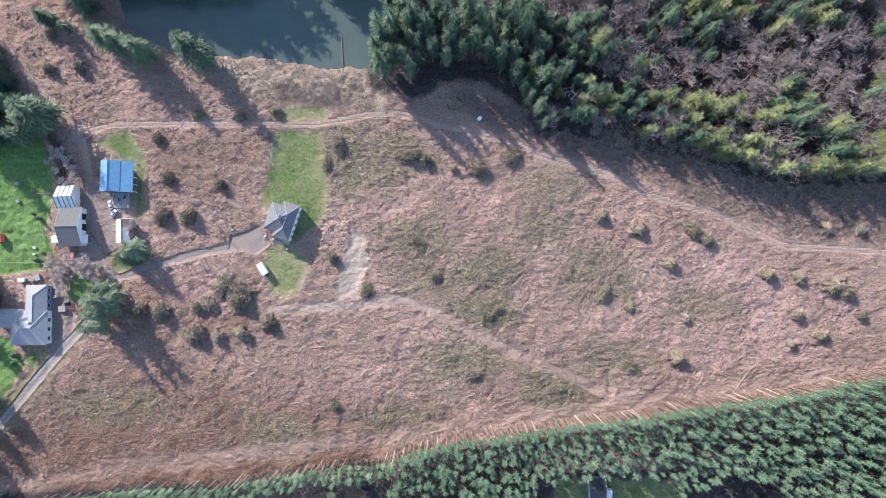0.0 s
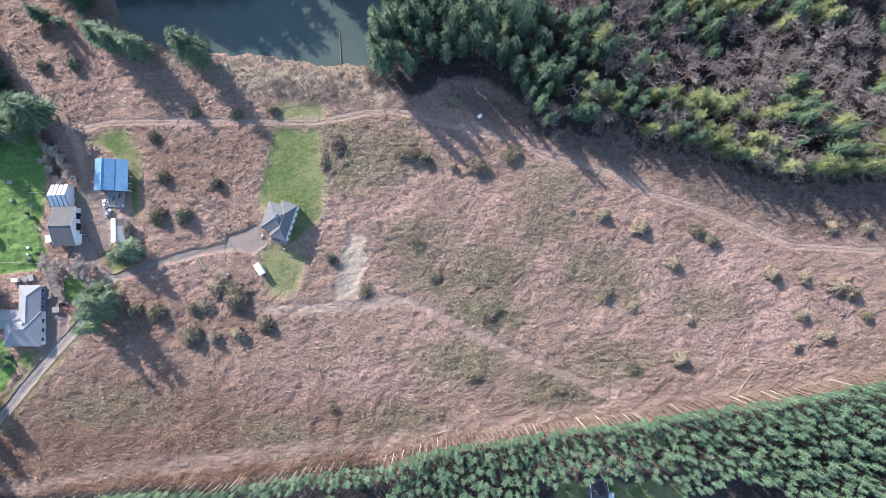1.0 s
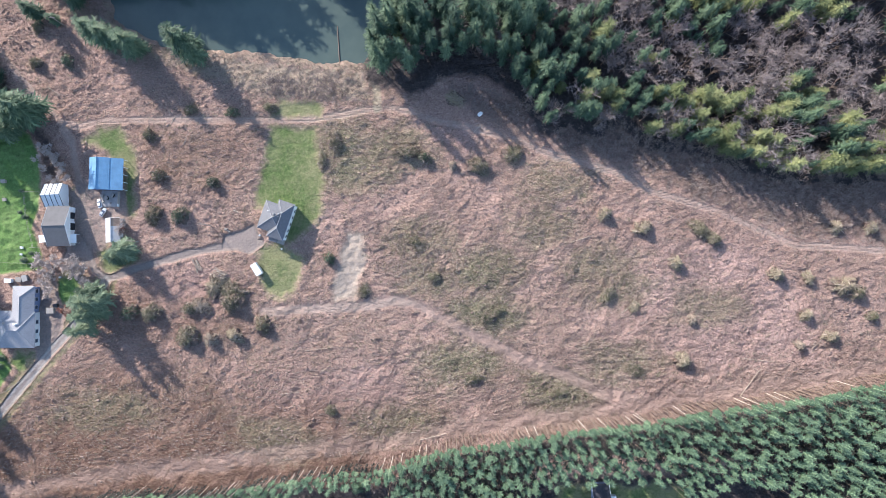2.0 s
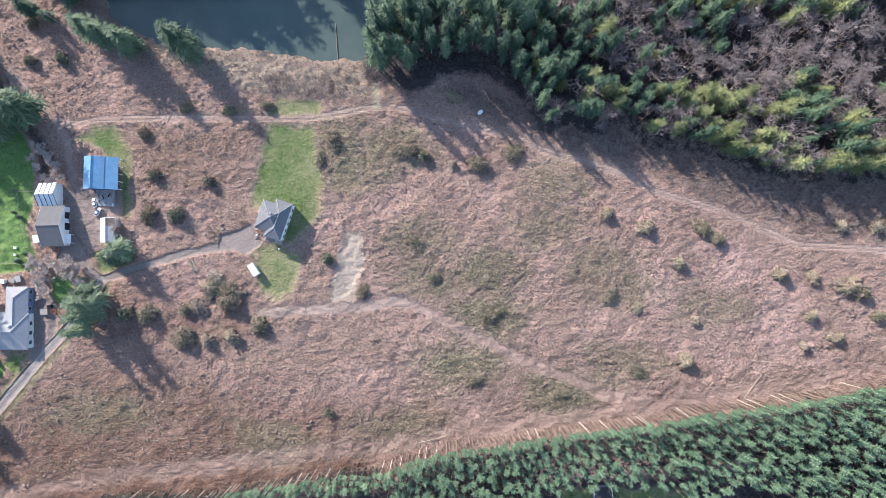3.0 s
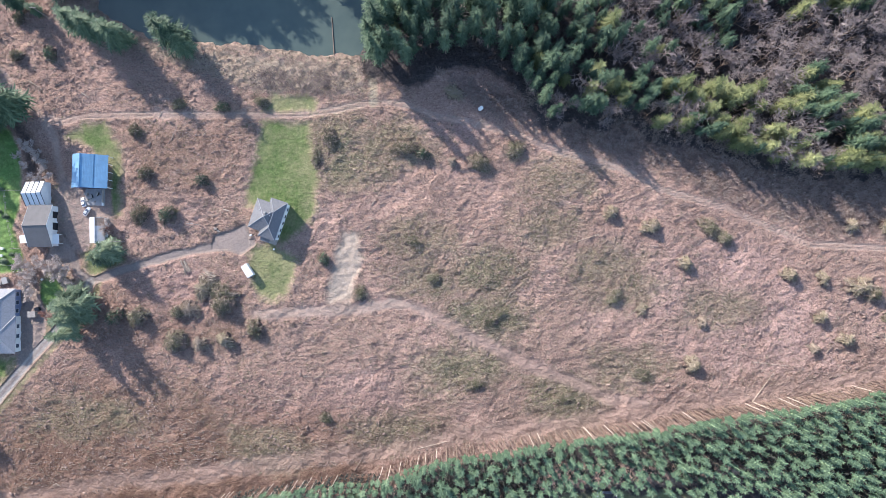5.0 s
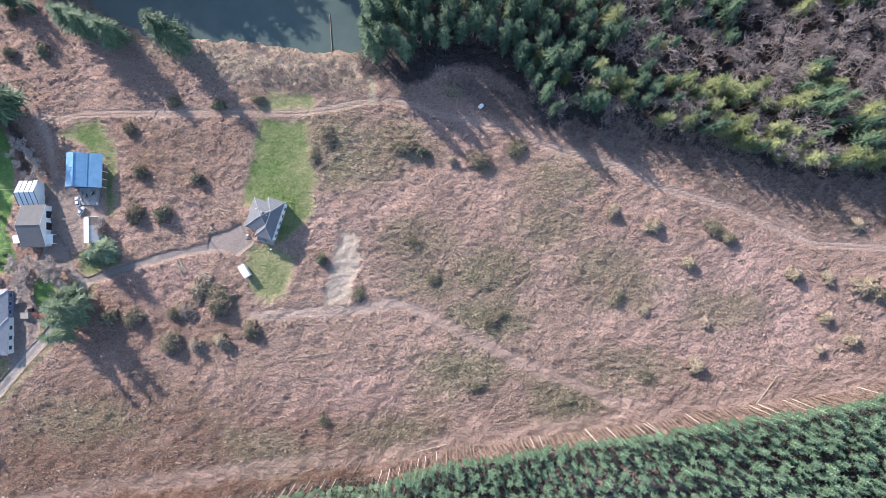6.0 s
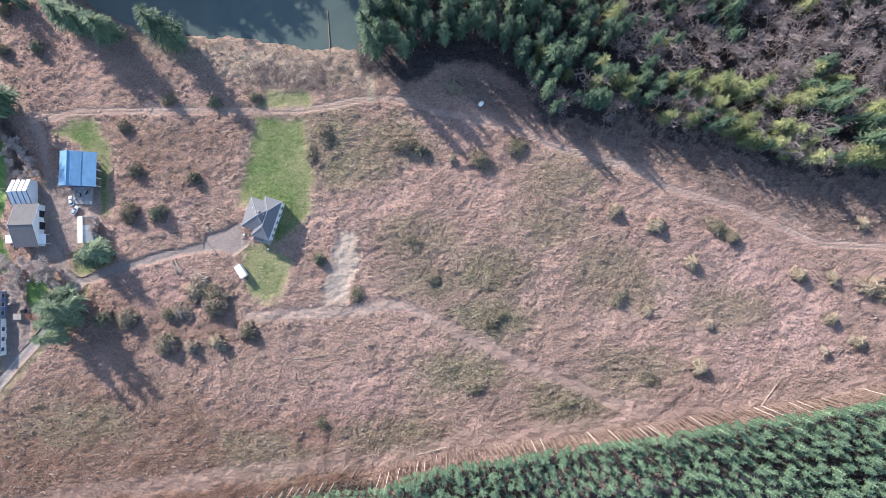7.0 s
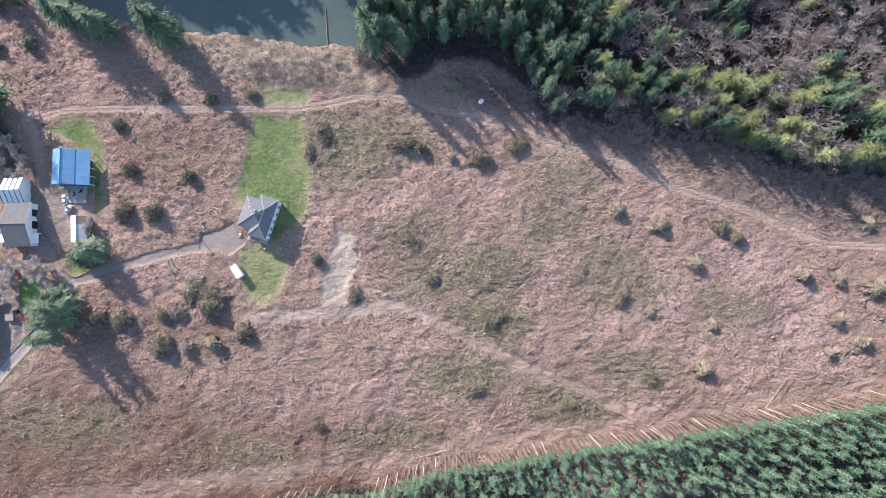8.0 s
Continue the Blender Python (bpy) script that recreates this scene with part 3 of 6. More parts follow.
# ---- trees ----
def fir_shape(tall, reach, bare, whorls, arms, rng, droop=0.25, sprays=3, spread=0.16, round_=0.75, heart=0.6, ragged=0.3):
    """Crown of a conifer: whorls of feathered boughs. Triangles only."""
    verts, tris = [], []
    for w in range(whorls):
        t = w / max(1, whorls - 1)
        z = bare + (tall - bare) * (t ** 0.9) * 0.97
        length = reach * ((1 - t) ** round_ * 0.9 + 0.12) * (0.7 + 0.3 * min(1, t * 5))
        count = arms if t < 0.75 else max(5, arms - 2)
        start = rng.uniform(0, 6.28)
        for k in range(count):
            a = start + k * 6.283 / count + rng.uniform(-0.3, 0.3)
            l = length * rng.uniform(0.92 - ragged, 0.85 + ragged)
            fall = l * rng.uniform(droop - 0.15, droop + 0.15) - (0.35 * l if t > 0.7 else 0)
            dx, dy = math.cos(a), math.sin(a)
            px, py = -dy, dx
            wd = l * spread

            def at(f, side, dz=0.0):
                return (dx * l * f + px * side, dy * l * f + py * side, z - fall * f * f + dz)

            b = len(verts)
            verts += [at(0.03, 0), at(0.5, wd, -0.05 * l), at(1, 0), at(0.5, -wd, -0.05 * l), at(0.5, 0, 0.06 * l)]
            tris += [(b, b + 4, b + 1), (b + 1, b + 4, b + 2), (b, b + 3, b + 4), (b + 3, b + 2, b + 4)]
            for s in range(sprays):
                f = 0.3 + 0.6 * s / max(1, sprays - 1)
                for sign in (1, -1):
                    out = l * (0.46 - 0.2 * f) * rng.uniform(0.7, 1.3)
                    b = len(verts)
                    up = rng.uniform(-0.16, 0.1) * l
                    verts += [at(f - 0.1, 0), at(f + 0.1, 0.05 * l * sign), at(min(1.15, f + 0.28), out * sign, up)]
                    tris.append((b, b + 1, b + 2))
    # dense inner needles, which keep the light from passing through
    rings, sides = 5, 8
    base = len(verts)
    for r in range(rings):
        t = r / (rings - 1)
        wide = reach * ((1 - t) ** round_ * 0.9 + 0.03) * heart
        for s in range(sides):
            a, k = s * 6.283 / sides + r * 0.4, wide * rng.uniform(0.6, 1.15)
            verts.append((math.cos(a) * k, math.sin(a) * k, bare + (tall - bare) * (t ** 0.9) * 0.93 + rng.uniform(-0.2, 0.2)))
    for r in range(rings - 1):
        for s in range(sides):
            p, q = base + r * sides + s, base + r * sides + (s + 1) % sides
            tris += [(p, q, q + sides), (p, q + sides, p + sides)]
    return np.array(verts), np.array(tris)


def trunk_shape(tall, r, lean, rng, sides=6):
    n = 4
    pts = [(rng.uniform(-lean, lean) * i / n, rng.uniform(-lean, lean) * i / n, tall * i / n - (0.6 if i == 0 else 0)) for i in range(n + 1)]
    rad = [r * (1 - 0.85 * i / n) for i in range(n + 1)]
    return tubes(pts[:-1], pts[1:], np.array(rad[:-1]), np.array(rad[1:]), sides)


def make_fir(name, label, tall, reach, bare, whorls, arms, seed, leaf, bark, trunk_r=0.2, **more):
    rng = random.Random(seed)
    ob = thing(name, Matrix(), label, "conifer tree")
    mesh_object("trunk", *trunk_shape(tall * 0.97, trunk_r, 0.12, rng), bark, ob)
    fast_mesh("crown", *fir_shape(tall, reach, bare, whorls, arms, rng, **more), leaf, ob)
    return ob


def make_bare_tree(name, label, tall, reach, seed, twig, forks=(5, 4, 4, 2), thick=0.06):
    """A leafless tree: trunk, limbs forking three times, fine twigs; some carry moss or young leaves."""
    rng = random.Random(seed)
    ob = thing(name, Matrix(), label, "deciduous tree")
    limbs, twigs, tips = [], [], []

    def grow(p, d, length, r, level):
        d = d.normalized()
        q = p + d * length
        (limbs if level < 2 else twigs).append((p, q, r, r * 0.55))
        if level == 4:
            tips.append(q)
            return
        for _ in range(forks[level]):
            side = Vector((rng.uniform(-1, 1), rng.uniform(-1, 1), rng.uniform(-0.25, 0.6)))
            start = p.lerp(q, rng.uniform(0.45, 1.0)) if level else p.lerp(q, rng.uniform(0.6, 1.0))
            grow(start, d * 0.7 + side * (reach / tall) * 2.9 + Vector((0, 0, 0.1)), length * rng.uniform(0.5, 0.74), r * 0.55, level + 1)

    grow(Vector((0, 0, -0.5)), Vector((rng.uniform(-0.05, 0.05), rng.uniform(-0.05, 0.05), 1)), tall * 0.46, tall * 0.015, 0)
    a, b, ra, rb = zip(*limbs)
    mesh_object("trunk", *tubes([tuple(v) for v in a], [tuple(v) for v in b], np.array(ra), np.array(rb), 5), BARK, ob)
    a, b, ra, rb = zip(*twigs)
    ra, rb = np.maximum(np.array(ra) * 0.7, thick), np.maximum(np.array(rb) * 0.5, thick * 0.5)
    mesh_object("crown", *tubes([tuple(v) for v in a], [tuple(v) for v in b], ra, rb, 3), twig, ob)
    return ob


def leaf_cloud(centres, per, spread, size, rng, slim=0.55):
    """Small tilted leaf sprays round the given places."""
    n = len(centres) * per
    g = np.random.RandomState(rng.randrange(10 ** 6))
    c = np.repeat(np.array(centres), per, 0) + g.normal(0, spread, (n, 3))
    u = g.normal(0, 1, (n, 3))
    u[:, 2] *= 0.6
    u /= np.linalg.norm(u, axis=1)[:, None]
    w = np.cross(u, g.normal(0, 1, (n, 3)))
    w /= np.linalg.norm(w, axis=1)[:, None]
    s = size * g.uniform(0.6, 1.5, (n, 1))
    v = np.stack([c - u * s, c + w * s * slim, c + u * s, c - w * s * slim], 1).reshape(-1, 3)
    return v, (np.arange(n)[:, None] * 4 + np.arange(4)[None])


def place(source, x, y, size=1.0, turn=None, tilt=0.0, label="", z=None):
    turn = random.uniform(0, 360) if turn is None else turn
    m = pose(x, y, height(x, y) if z is None else z, random.uniform(-tilt, tilt), random.uniform(-tilt, tilt), turn) @ Matrix.Diagonal((size, size, size * random.uniform(0.92, 1.08), 1))
    ob = copy_thing(source, m)
    if label:
        ob["label"] = label
    return ob


def remove(ob):
    for o in (*ob.children_recursive, ob):
        bpy.data.objects.remove(o)


def scatter(outline, spacing, seed, keep=None, jitter=0.42):
    """Places on a jittered triangular grid within an outline."""
    rng = random.Random(seed)
    xs, ys = [p[0] for p in outline], [p[1] for p in outline]
    out, row, y = [], 0, min(ys)
    while y < max(ys):
        x = min(xs) + (row % 2) * spacing / 2
        while x < max(xs):
            out.append((x + rng.uniform(-jitter, jitter) * spacing, y + rng.uniform(-jitter, jitter) * spacing))
            x += spacing
        y += spacing * 0.866
        row += 1
    px, py = np.array(out).T
    ok = inside(px, py, outline) > 0
    return [p for p, o in zip(out, ok) if o and (keep is None or keep(*p))]


VIEW = [(-191.0, 119.6), (186.8, 119.3), (180.4, -91.9), (-184.0, -92.5)]


def in_view(x, y):
    return VIEW[0][0] < x < VIEW[1][0] and VIEW[2][1] < y < VIEW[0][1]


def build_forest():
    firs = [make_fir("fir_tree", "dark green fir in the dense wood", 18 + 1.2 * i, 2.6 + 0.22 * i, 6.0, 11, 8, 40 + i, FIR, BARK, 0.25, sprays=3, round_=0.5, droop=0.15, spread=0.12, heart=0.5, ragged=0.4) for i in range(4)]
    bares = [make_bare_tree("bare_tree", "leafless grey-brown tree in the wood", 11 + 0.7 * i, 3.9 + 0.3 * i, 60 + i, TWIG) for i in range(4)]
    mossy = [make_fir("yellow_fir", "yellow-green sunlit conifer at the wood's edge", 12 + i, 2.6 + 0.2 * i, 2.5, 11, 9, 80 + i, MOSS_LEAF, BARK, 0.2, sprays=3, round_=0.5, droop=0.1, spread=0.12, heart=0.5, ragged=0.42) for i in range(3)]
    rng = random.Random(5)
    x_left, x_mid = -22.3, 88.9
    for x, y in scatter(FOREST, 4.7, 3, in_view):
        patch = float(value_noise(np.array([x]), np.array([y]), 17, 21)[0]) + float(value_noise(np.array([x]), np.array([y]), 6, 22)[0]) * 0.5 + rng.uniform(-0.16, 0.16)
        edge = float(inside(np.array([x]), np.array([y]), FOREST)[0])
        east = (x - x_left) / (x_mid - x_left)
        if east > 0.95 and edge < 22:
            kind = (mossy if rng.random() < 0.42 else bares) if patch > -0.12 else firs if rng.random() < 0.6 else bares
        elif east > 0.95:
            kind = bares if patch > -0.1 else firs if rng.random() < 0.75 else mossy
        else:
            kind = firs if patch > -0.17 + 0.22 * max(0, east) else bares
        if kind is firs and rng.random() < 0.12:
            kind = mossy
        if rng.random() < (0.24 if kind is bares else 0.06) or kind is bares and edge < 3.5:
            continue
        src = kind[rng.randrange(len(kind))]
        tall = 1.05 + 0.16 * min(1, max(0, east)) if kind is not firs else (1.12 - 0.27 * min(1, max(0, east)))
        place(src, x, y, tall * rng.uniform(0.66, 1.14), None, 3)
    rim = FOREST[6:17]
    for (x0, y0), (x1, y1) in zip(rim, rim[1:]):
        n = max(1, int(math.hypot(x1 - x0, y1 - y0) / 2.7))
        for i in range(n):
            f = (i + rng.uniform(-0.3, 0.3)) / n
            x, y = x0 + (x1 - x0) * f + rng.uniform(-1, 1), y0 + (y1 - y0) * f + rng.uniform(0.5, 4.0)
            kind = rng.choice((firs, mossy, bares, bares)) if x > 75 else rng.choice((firs, firs, bares))
            if in_view(x, y):
                place(kind[rng.randrange(len(kind))], x, y, rng.uniform(0.85, 1.12) * (0.68 if kind is firs else 1.0), None, 3)
    for src in mossy:
        remove(src)
    return firs, bares


def build_plantation():
    """The close-set stand of young firs along the field, with bare lower stems."""
    stand = STAND
    kinds = [make_fir("young_fir", "young blue-green fir with a bare stem coloured as sunlit", 17.0 + 0.5 * i, 1.35 + 0.1 * i, 13.4, 5, 8, 100 + i, YOUNG_FIR, LIT_TONE_BARK, 0.15, sprays=2, droop=0.0, spread=0.23, round_=0.6, heart=0.32) for i in range(4)]
    inner = []
    for i in range(4):
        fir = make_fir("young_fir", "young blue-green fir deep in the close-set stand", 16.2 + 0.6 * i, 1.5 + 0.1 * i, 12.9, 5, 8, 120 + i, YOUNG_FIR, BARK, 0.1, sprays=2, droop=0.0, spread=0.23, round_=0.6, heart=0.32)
        # added twig skirts, which stand in for the dark gaps below the crowns
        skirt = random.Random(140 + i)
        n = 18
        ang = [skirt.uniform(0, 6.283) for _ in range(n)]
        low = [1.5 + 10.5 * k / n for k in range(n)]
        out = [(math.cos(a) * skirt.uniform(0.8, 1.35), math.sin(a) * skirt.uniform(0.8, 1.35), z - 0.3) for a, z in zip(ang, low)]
        mesh_object("dead_skirt", *tubes([(0, 0, z) for z in low], out, 0.22, 0.12, 3), SHADE_TWIG, fir, "dense dead lower twigs")
        inner.append(fir)
    rng = random.Random(9)
    spots = scatter(stand, 2.95, 8, in_view, 0.34)
    hedge = [(-181.9, -92.5), (-168.9, -90.0), (-136.5, -85.6), (-114.8, -81.3), (-82.3, -80.6), (-60.6, -76.5), (-34.6, -72.7), (-19.4, -72.2)]
    for (x0, y0), (x1, y1) in zip(hedge, hedge[1:]):
        n = max(1, int(math.hypot(x1 - x0, y1 - y0) / 1.7))
        for i in range(n):
            f = i / n
            for back in (0, 1.8, 3.8):
                spots.append((x0 + (x1 - x0) * f + rng.uniform(-0.5, 0.5), y0 + (y1 - y0) * f + rng.uniform(-0.6, 0.6) - back - 1.0))
    for (x0, y0), (x1, y1) in zip(stand[:10], stand[1:10]):
        n = int(math.hypot(x1 - x0, y1 - y0) / 1.35)
        spots += [(x0 + (x1 - x0) * (i + rng.uniform(-0.4, 0.4)) / n, y0 + (y1 - y0) * i / n + 0.5 + rng.uniform(-0.5, 0.4)) for i in range(n)]
    line = inside(np.array([p[0] for p in spots]), np.array([p[1] for p in spots]), stand)
    order = sorted(range(len(spots)), key=lambda i: line[i])
    rest = []
    for n, i in enumerate(order):
        x, y = spots[i]
        # front stems take the bark coloured as sunlit, inner rows the darker one
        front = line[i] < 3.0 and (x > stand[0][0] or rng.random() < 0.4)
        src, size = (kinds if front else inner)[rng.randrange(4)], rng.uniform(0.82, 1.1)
        if line[i] < -1.5 or x < stand[0][0] - 1:
            size *= 0.76
        if n < 300:
            place(src, x, y, size, None, 2)
        else:
            rest.append((src, pose(x, y, height(x, y), rng.uniform(-2, 2), rng.uniform(-2, 2), rng.uniform(0, 360)) @ Matrix.Scale(size, 4)))
    crowd = thing("fir_stand", Matrix(), "inner rows of close-set young blue-green firs", "young firs", kind="stuff")
    for name, mat in (("crown", YOUNG_FIR), ("trunk", BARK), ("dead_skirt", SHADE_TWIG)):
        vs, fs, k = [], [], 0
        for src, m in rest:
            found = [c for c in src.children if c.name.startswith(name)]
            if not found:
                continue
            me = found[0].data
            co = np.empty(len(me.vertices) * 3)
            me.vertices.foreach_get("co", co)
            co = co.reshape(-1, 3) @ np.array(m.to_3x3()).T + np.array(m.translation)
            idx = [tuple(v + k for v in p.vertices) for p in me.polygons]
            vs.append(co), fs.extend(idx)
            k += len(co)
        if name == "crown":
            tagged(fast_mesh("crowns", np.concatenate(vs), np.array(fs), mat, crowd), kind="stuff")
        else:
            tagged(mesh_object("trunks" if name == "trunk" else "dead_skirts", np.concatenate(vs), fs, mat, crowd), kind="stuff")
    return kinds + inner


def build_single_trees(firs, bares):
    big = make_fir("spruce_tree", "tall dark green conifer casting a long shadow", 21, 5.8, 2.5, 15, 9, 7, FIR, LIT_TONE_BARK, 0.35, sprays=4, spread=0.13, round_=0.6, heart=0.42, ragged=0.45)
    cedar = make_fir("cedar_tree", "broad feathery green cedar beside the drive", 12, 4.6, 1.2, 13, 10, 8, CEDAR, BARK, 0.3, sprays=4, round_=0.55, heart=0.4, ragged=0.5)
    spots = [((-128.2, 87.3), 0.9), ((-123.3, 85.1), 0.8), ((-114.4, 81.9), 0.85), ((-118.6, 83.7), 0.7), ((-94.5, 82.4), 1.0), ((-91.4, 79.7), 0.75),
             ((-152.9, 95.9), 0.62), ((-146.1, 93.6), 0.4), ((-137.4, 100.8), 0.7), ((-152.3, 58.3), 1.2), ((-156.2, 55.2), 0.9),
             ((-174.5, 77.9), 0.9), ((-168.1, 71.2), 0.7), ((-181.6, 91.4), 1.0), ((-179.5, 60.1), 1.0), ((-178.0, 49.0), 0.9), ((-178.0, 84.6), 0.9), ((-171.9, 65.6), 0.8), ((-165.6, 62.3), 0.8), ((-174.3, 56.7), 0.9), ((-168.2, 52.3), 0.8), ((-161.5, 50.1), 0.7), ((-181.0, 73.4), 1.0), ((-187.8, 92.3), 1.3), ((-183.7, 87.3), 1.2), ((-190.3, 84.3), 1.35), ((-187.8, 78.2), 1.3), ((-184.5, 71.5), 1.25), ((-181.1, 62.9), 1.1), ((-191.7, 74.2), 1.3)]
    for (x, y), s in spots:
        place(big, x, y, s, None, 2)
    shore = [((-151.4 + 3.75 * i, 113.7 + 4.8 * (i * 7 % 3)), 0.95 + 0.07 * (i * 5 % 4)) for i in range(20)]
    shore += [((-151.4 + 3.0 + 5.2 * i, 113.7 + 17.0 + 3.5 * (i * 5 % 3)), 1.4) for i in range(14)]
    shore += [((-50.2, 120.0), 1.1), ((-46.6, 116.8), 1.0), ((-43.1, 122.7), 1.2), ((-39.0, 118.6), 1.1), ((-35.0, 121.8), 1.1), ((-31.4, 116.3), 1.0), ((-109.8, 108.6), 0.6), ((-101.9, 107.7), 0.7)]
    for (x, y), s in shore:
        place(big, x, y, s, None, 2, "tall dark green conifer on the pond's shore")
    tall_cedar = make_fir("cedar_tree", "tall feathery green cedar between the lane and drive", 23, 4.5, 2.0, 16, 10, 18, CEDAR, LIT_TONE_BARK, 0.35, sprays=4, round_=0.55, heart=0.36, ragged=0.55)
    for (x, y), s in [((-125.9, -12.5), 1.0), ((-127.1, -17.3), 0.92), ((-129.6, -22.6), 0.72), ((-127.8, -8.6), 0.66)]:
        place(tall_cedar, x, y, s, None, 1)
    remove(tall_cedar)
    yard = [((-116.9, 6.3), 1.0), ((-120.4, 3.7), 0.75)]
    for (x, y), s in yard:
        place(cedar, x, y, s, None, 2)
    west = [((-176.4, 46.8), 0.6), ((-170.9, 49.4), 0.6), ((-183.2, 51.7), 0.7), ((-174.7, -6.0), 0.9), ((-172.3, -14.8), 0.7), ((-177.9, -10.4), 0.85), ((-179.7, -23.5), 0.6), ((-176.8, -47.4), 0.8), ((-168.9, -52.8), 0.6), ((-175.3, -59.3), 0.7), ((-182.6, -71.1), 0.9), ((-180.6, -64.7), 0.8)]
    for (x, y), s in west:
        place(big, x, y, s, None, 2, "tall dark conifer at the edge of the yard")
    edge = [((-24.5, 81.9), 0.95), ((-23.7, 90.8), 0.95), ((-19.7, 78.6), 1.0), ((-17.5, 90.8), 1.1), ((-11.4, 74.5), 0.85), ((-19.8, 100.9), 1.1), ((-21.9, 75.2), 0.7), ((-14.5, 79.0), 0.95), ((-8.5, 82.5), 0.9), ((-3.0, 81.0), 0.95), ((2.5, 84.0), 1.0), ((7.5, 81.5), 0.9), ((12.5, 84.0), 1.0), ((18.0, 81.0), 0.95), ((23.5, 79.5), 0.9), ((29.0, 73.5), 0.85)]
    edge += [((-18.0 + 4.0 * i, 88.0 + 3.5 * (i * 2 % 3)), 1.1 + 0.03 * (i * 5 % 4)) for i in range(14)]
    for (x, y), s in edge:
        place(firs[1], x, y, s * 1.25, None, 2, "tall green conifer at the pond's corner")
    for (x, y), s in [((40.0, 54.5), 0.8), ((34.2, 65.6), 0.9), ((58.2, 53.8), 0.9), ((32.0, 67.8), 0.8)]:
        place(firs[0] if s == 0.8 else bares[1], x, y, s, None, 2)
    small = [((-146.9, 0.6), 0.6), ((-134.6, 0.2), 0.7), ((-133.6, -4.2), 0.6), ((-138.5, -1.1), 0.6), ((-146.0, -8.2), 0.5), ((-150.1, 3.3), 0.55), ((-119.0, 16.1), 0.5), ((-119.4, 13.4), 0.5), ((-143.0, 2.4), 0.6), ((-145.5, -3.8), 0.55), ((-148.4, -2.0), 0.5), ((-145.1, 41.6), 0.5), ((-141.7, 37.2), 0.5), ((-148.1, 44.5), 0.5), ((-140.5, 33.4), 0.45), ((-151.2, 45.4), 0.4), ((-143.5, 38.7), 0.5), ((-148.7, 1.5), 0.6), ((-144.7, -0.3), 0.6), ((-136.4, 2.4), 0.65), ((-133.0, -1.1), 0.6), ((-135.8, -2.9), 0.65), ((-140.3, 0.6), 0.6), ((-147.7, -5.1), 0.55), ((-146.7, -10.4), 0.5), ((-150.9, 0.2), 0.5), ((-132.2, -6.0), 0.55)]
    garden = [make_bare_tree("garden_tree", "leafless grey garden tree beside the drive", 6.5, 3.2 + 0.3 * i, 95 + i, GARDEN_TWIG, (6, 5, 4, 3), 0.075) for i in range(2)]
    for n, ((x, y), s) in enumerate(small):
        place(garden[n % 2], x, y, s * 1.6, None, 4)
    haze = [((-149.4, 37.4), 0.55), ((-147.1, 33.1), 0.55), ((-145.1, 40.7), 0.55), ((-142.7, 35.3), 0.55), ((-148.4, 42.9), 0.55), ((-144.2, 32.0), 0.55), ((-151.6, 40.7), 0.55)]
    for n, ((x, y), s) in enumerate(haze):
        place(garden[n % 2], x, y, s * 1.3, None, 4, "leafless tan shrub beside the barn lane")
    for source in garden:
        remove(source)
    red = make_bare_tree("red_shrub", "reddish-brown leafless shrub beside the lane", 4.2, 2.2, 91, RED_TWIG)
    for (x, y), s in [((-140.3, -16.9), 1.0), ((-139.0, -18.2), 0.8), ((-141.7, -16.0), 0.8), ((-139.9, -14.9), 0.7), ((-119.1, 14.5), 1.1)]:
        place(red, x, y, s, None, 4)
    remove(red)
    low = [((-156.3, 18.7), 0.16), ((-156.7, 2.4), 0.18), ((-159.0, 20.5), 0.12), ((-154.1, 5.0), 0.12), ((-164.4, -34.4), 0.2), ((-164.6, -37.6), 0.18), ((-158.7, 28.7), 0.12)]
    for (x, y), s in low:
        place(cedar, x, y, s * 1.4, None, 0, "small rounded evergreen shrub on the lawn")
    for (x, y), s in [((99.5, -93.1), 0.6), ((118.9, -93.1), 0.75), ((125.5, -89.9), 0.6), ((-30.2, -81.6), 0.5), ((-41.0, -88.0), 0.45), ((-60.4, -90.2), 0.4)]:
        place(cedar, x, y, s, None, 2, "broad feathery green conifer behind the young stand")
    for (x, y), s in [((144.8, -90.9), 0.7), ((151.3, -89.9), 0.6), ((164.2, -92.0), 0.6), ((-103.7, -93.5), 0.5), ((-77.8, -90.2), 0.5), ((-51.8, -85.9), 0.5), ((-23.7, -80.6), 0.5)]:
        place(bares[random.randrange(4)], x, y, s, None, 3, "leafless tree behind the young stand")
    remove(big), remove(cedar)


firs, bares = build_forest()
young = build_plantation()
build_single_trees(firs, bares)
for source in firs + bares + young:
    remove(source)


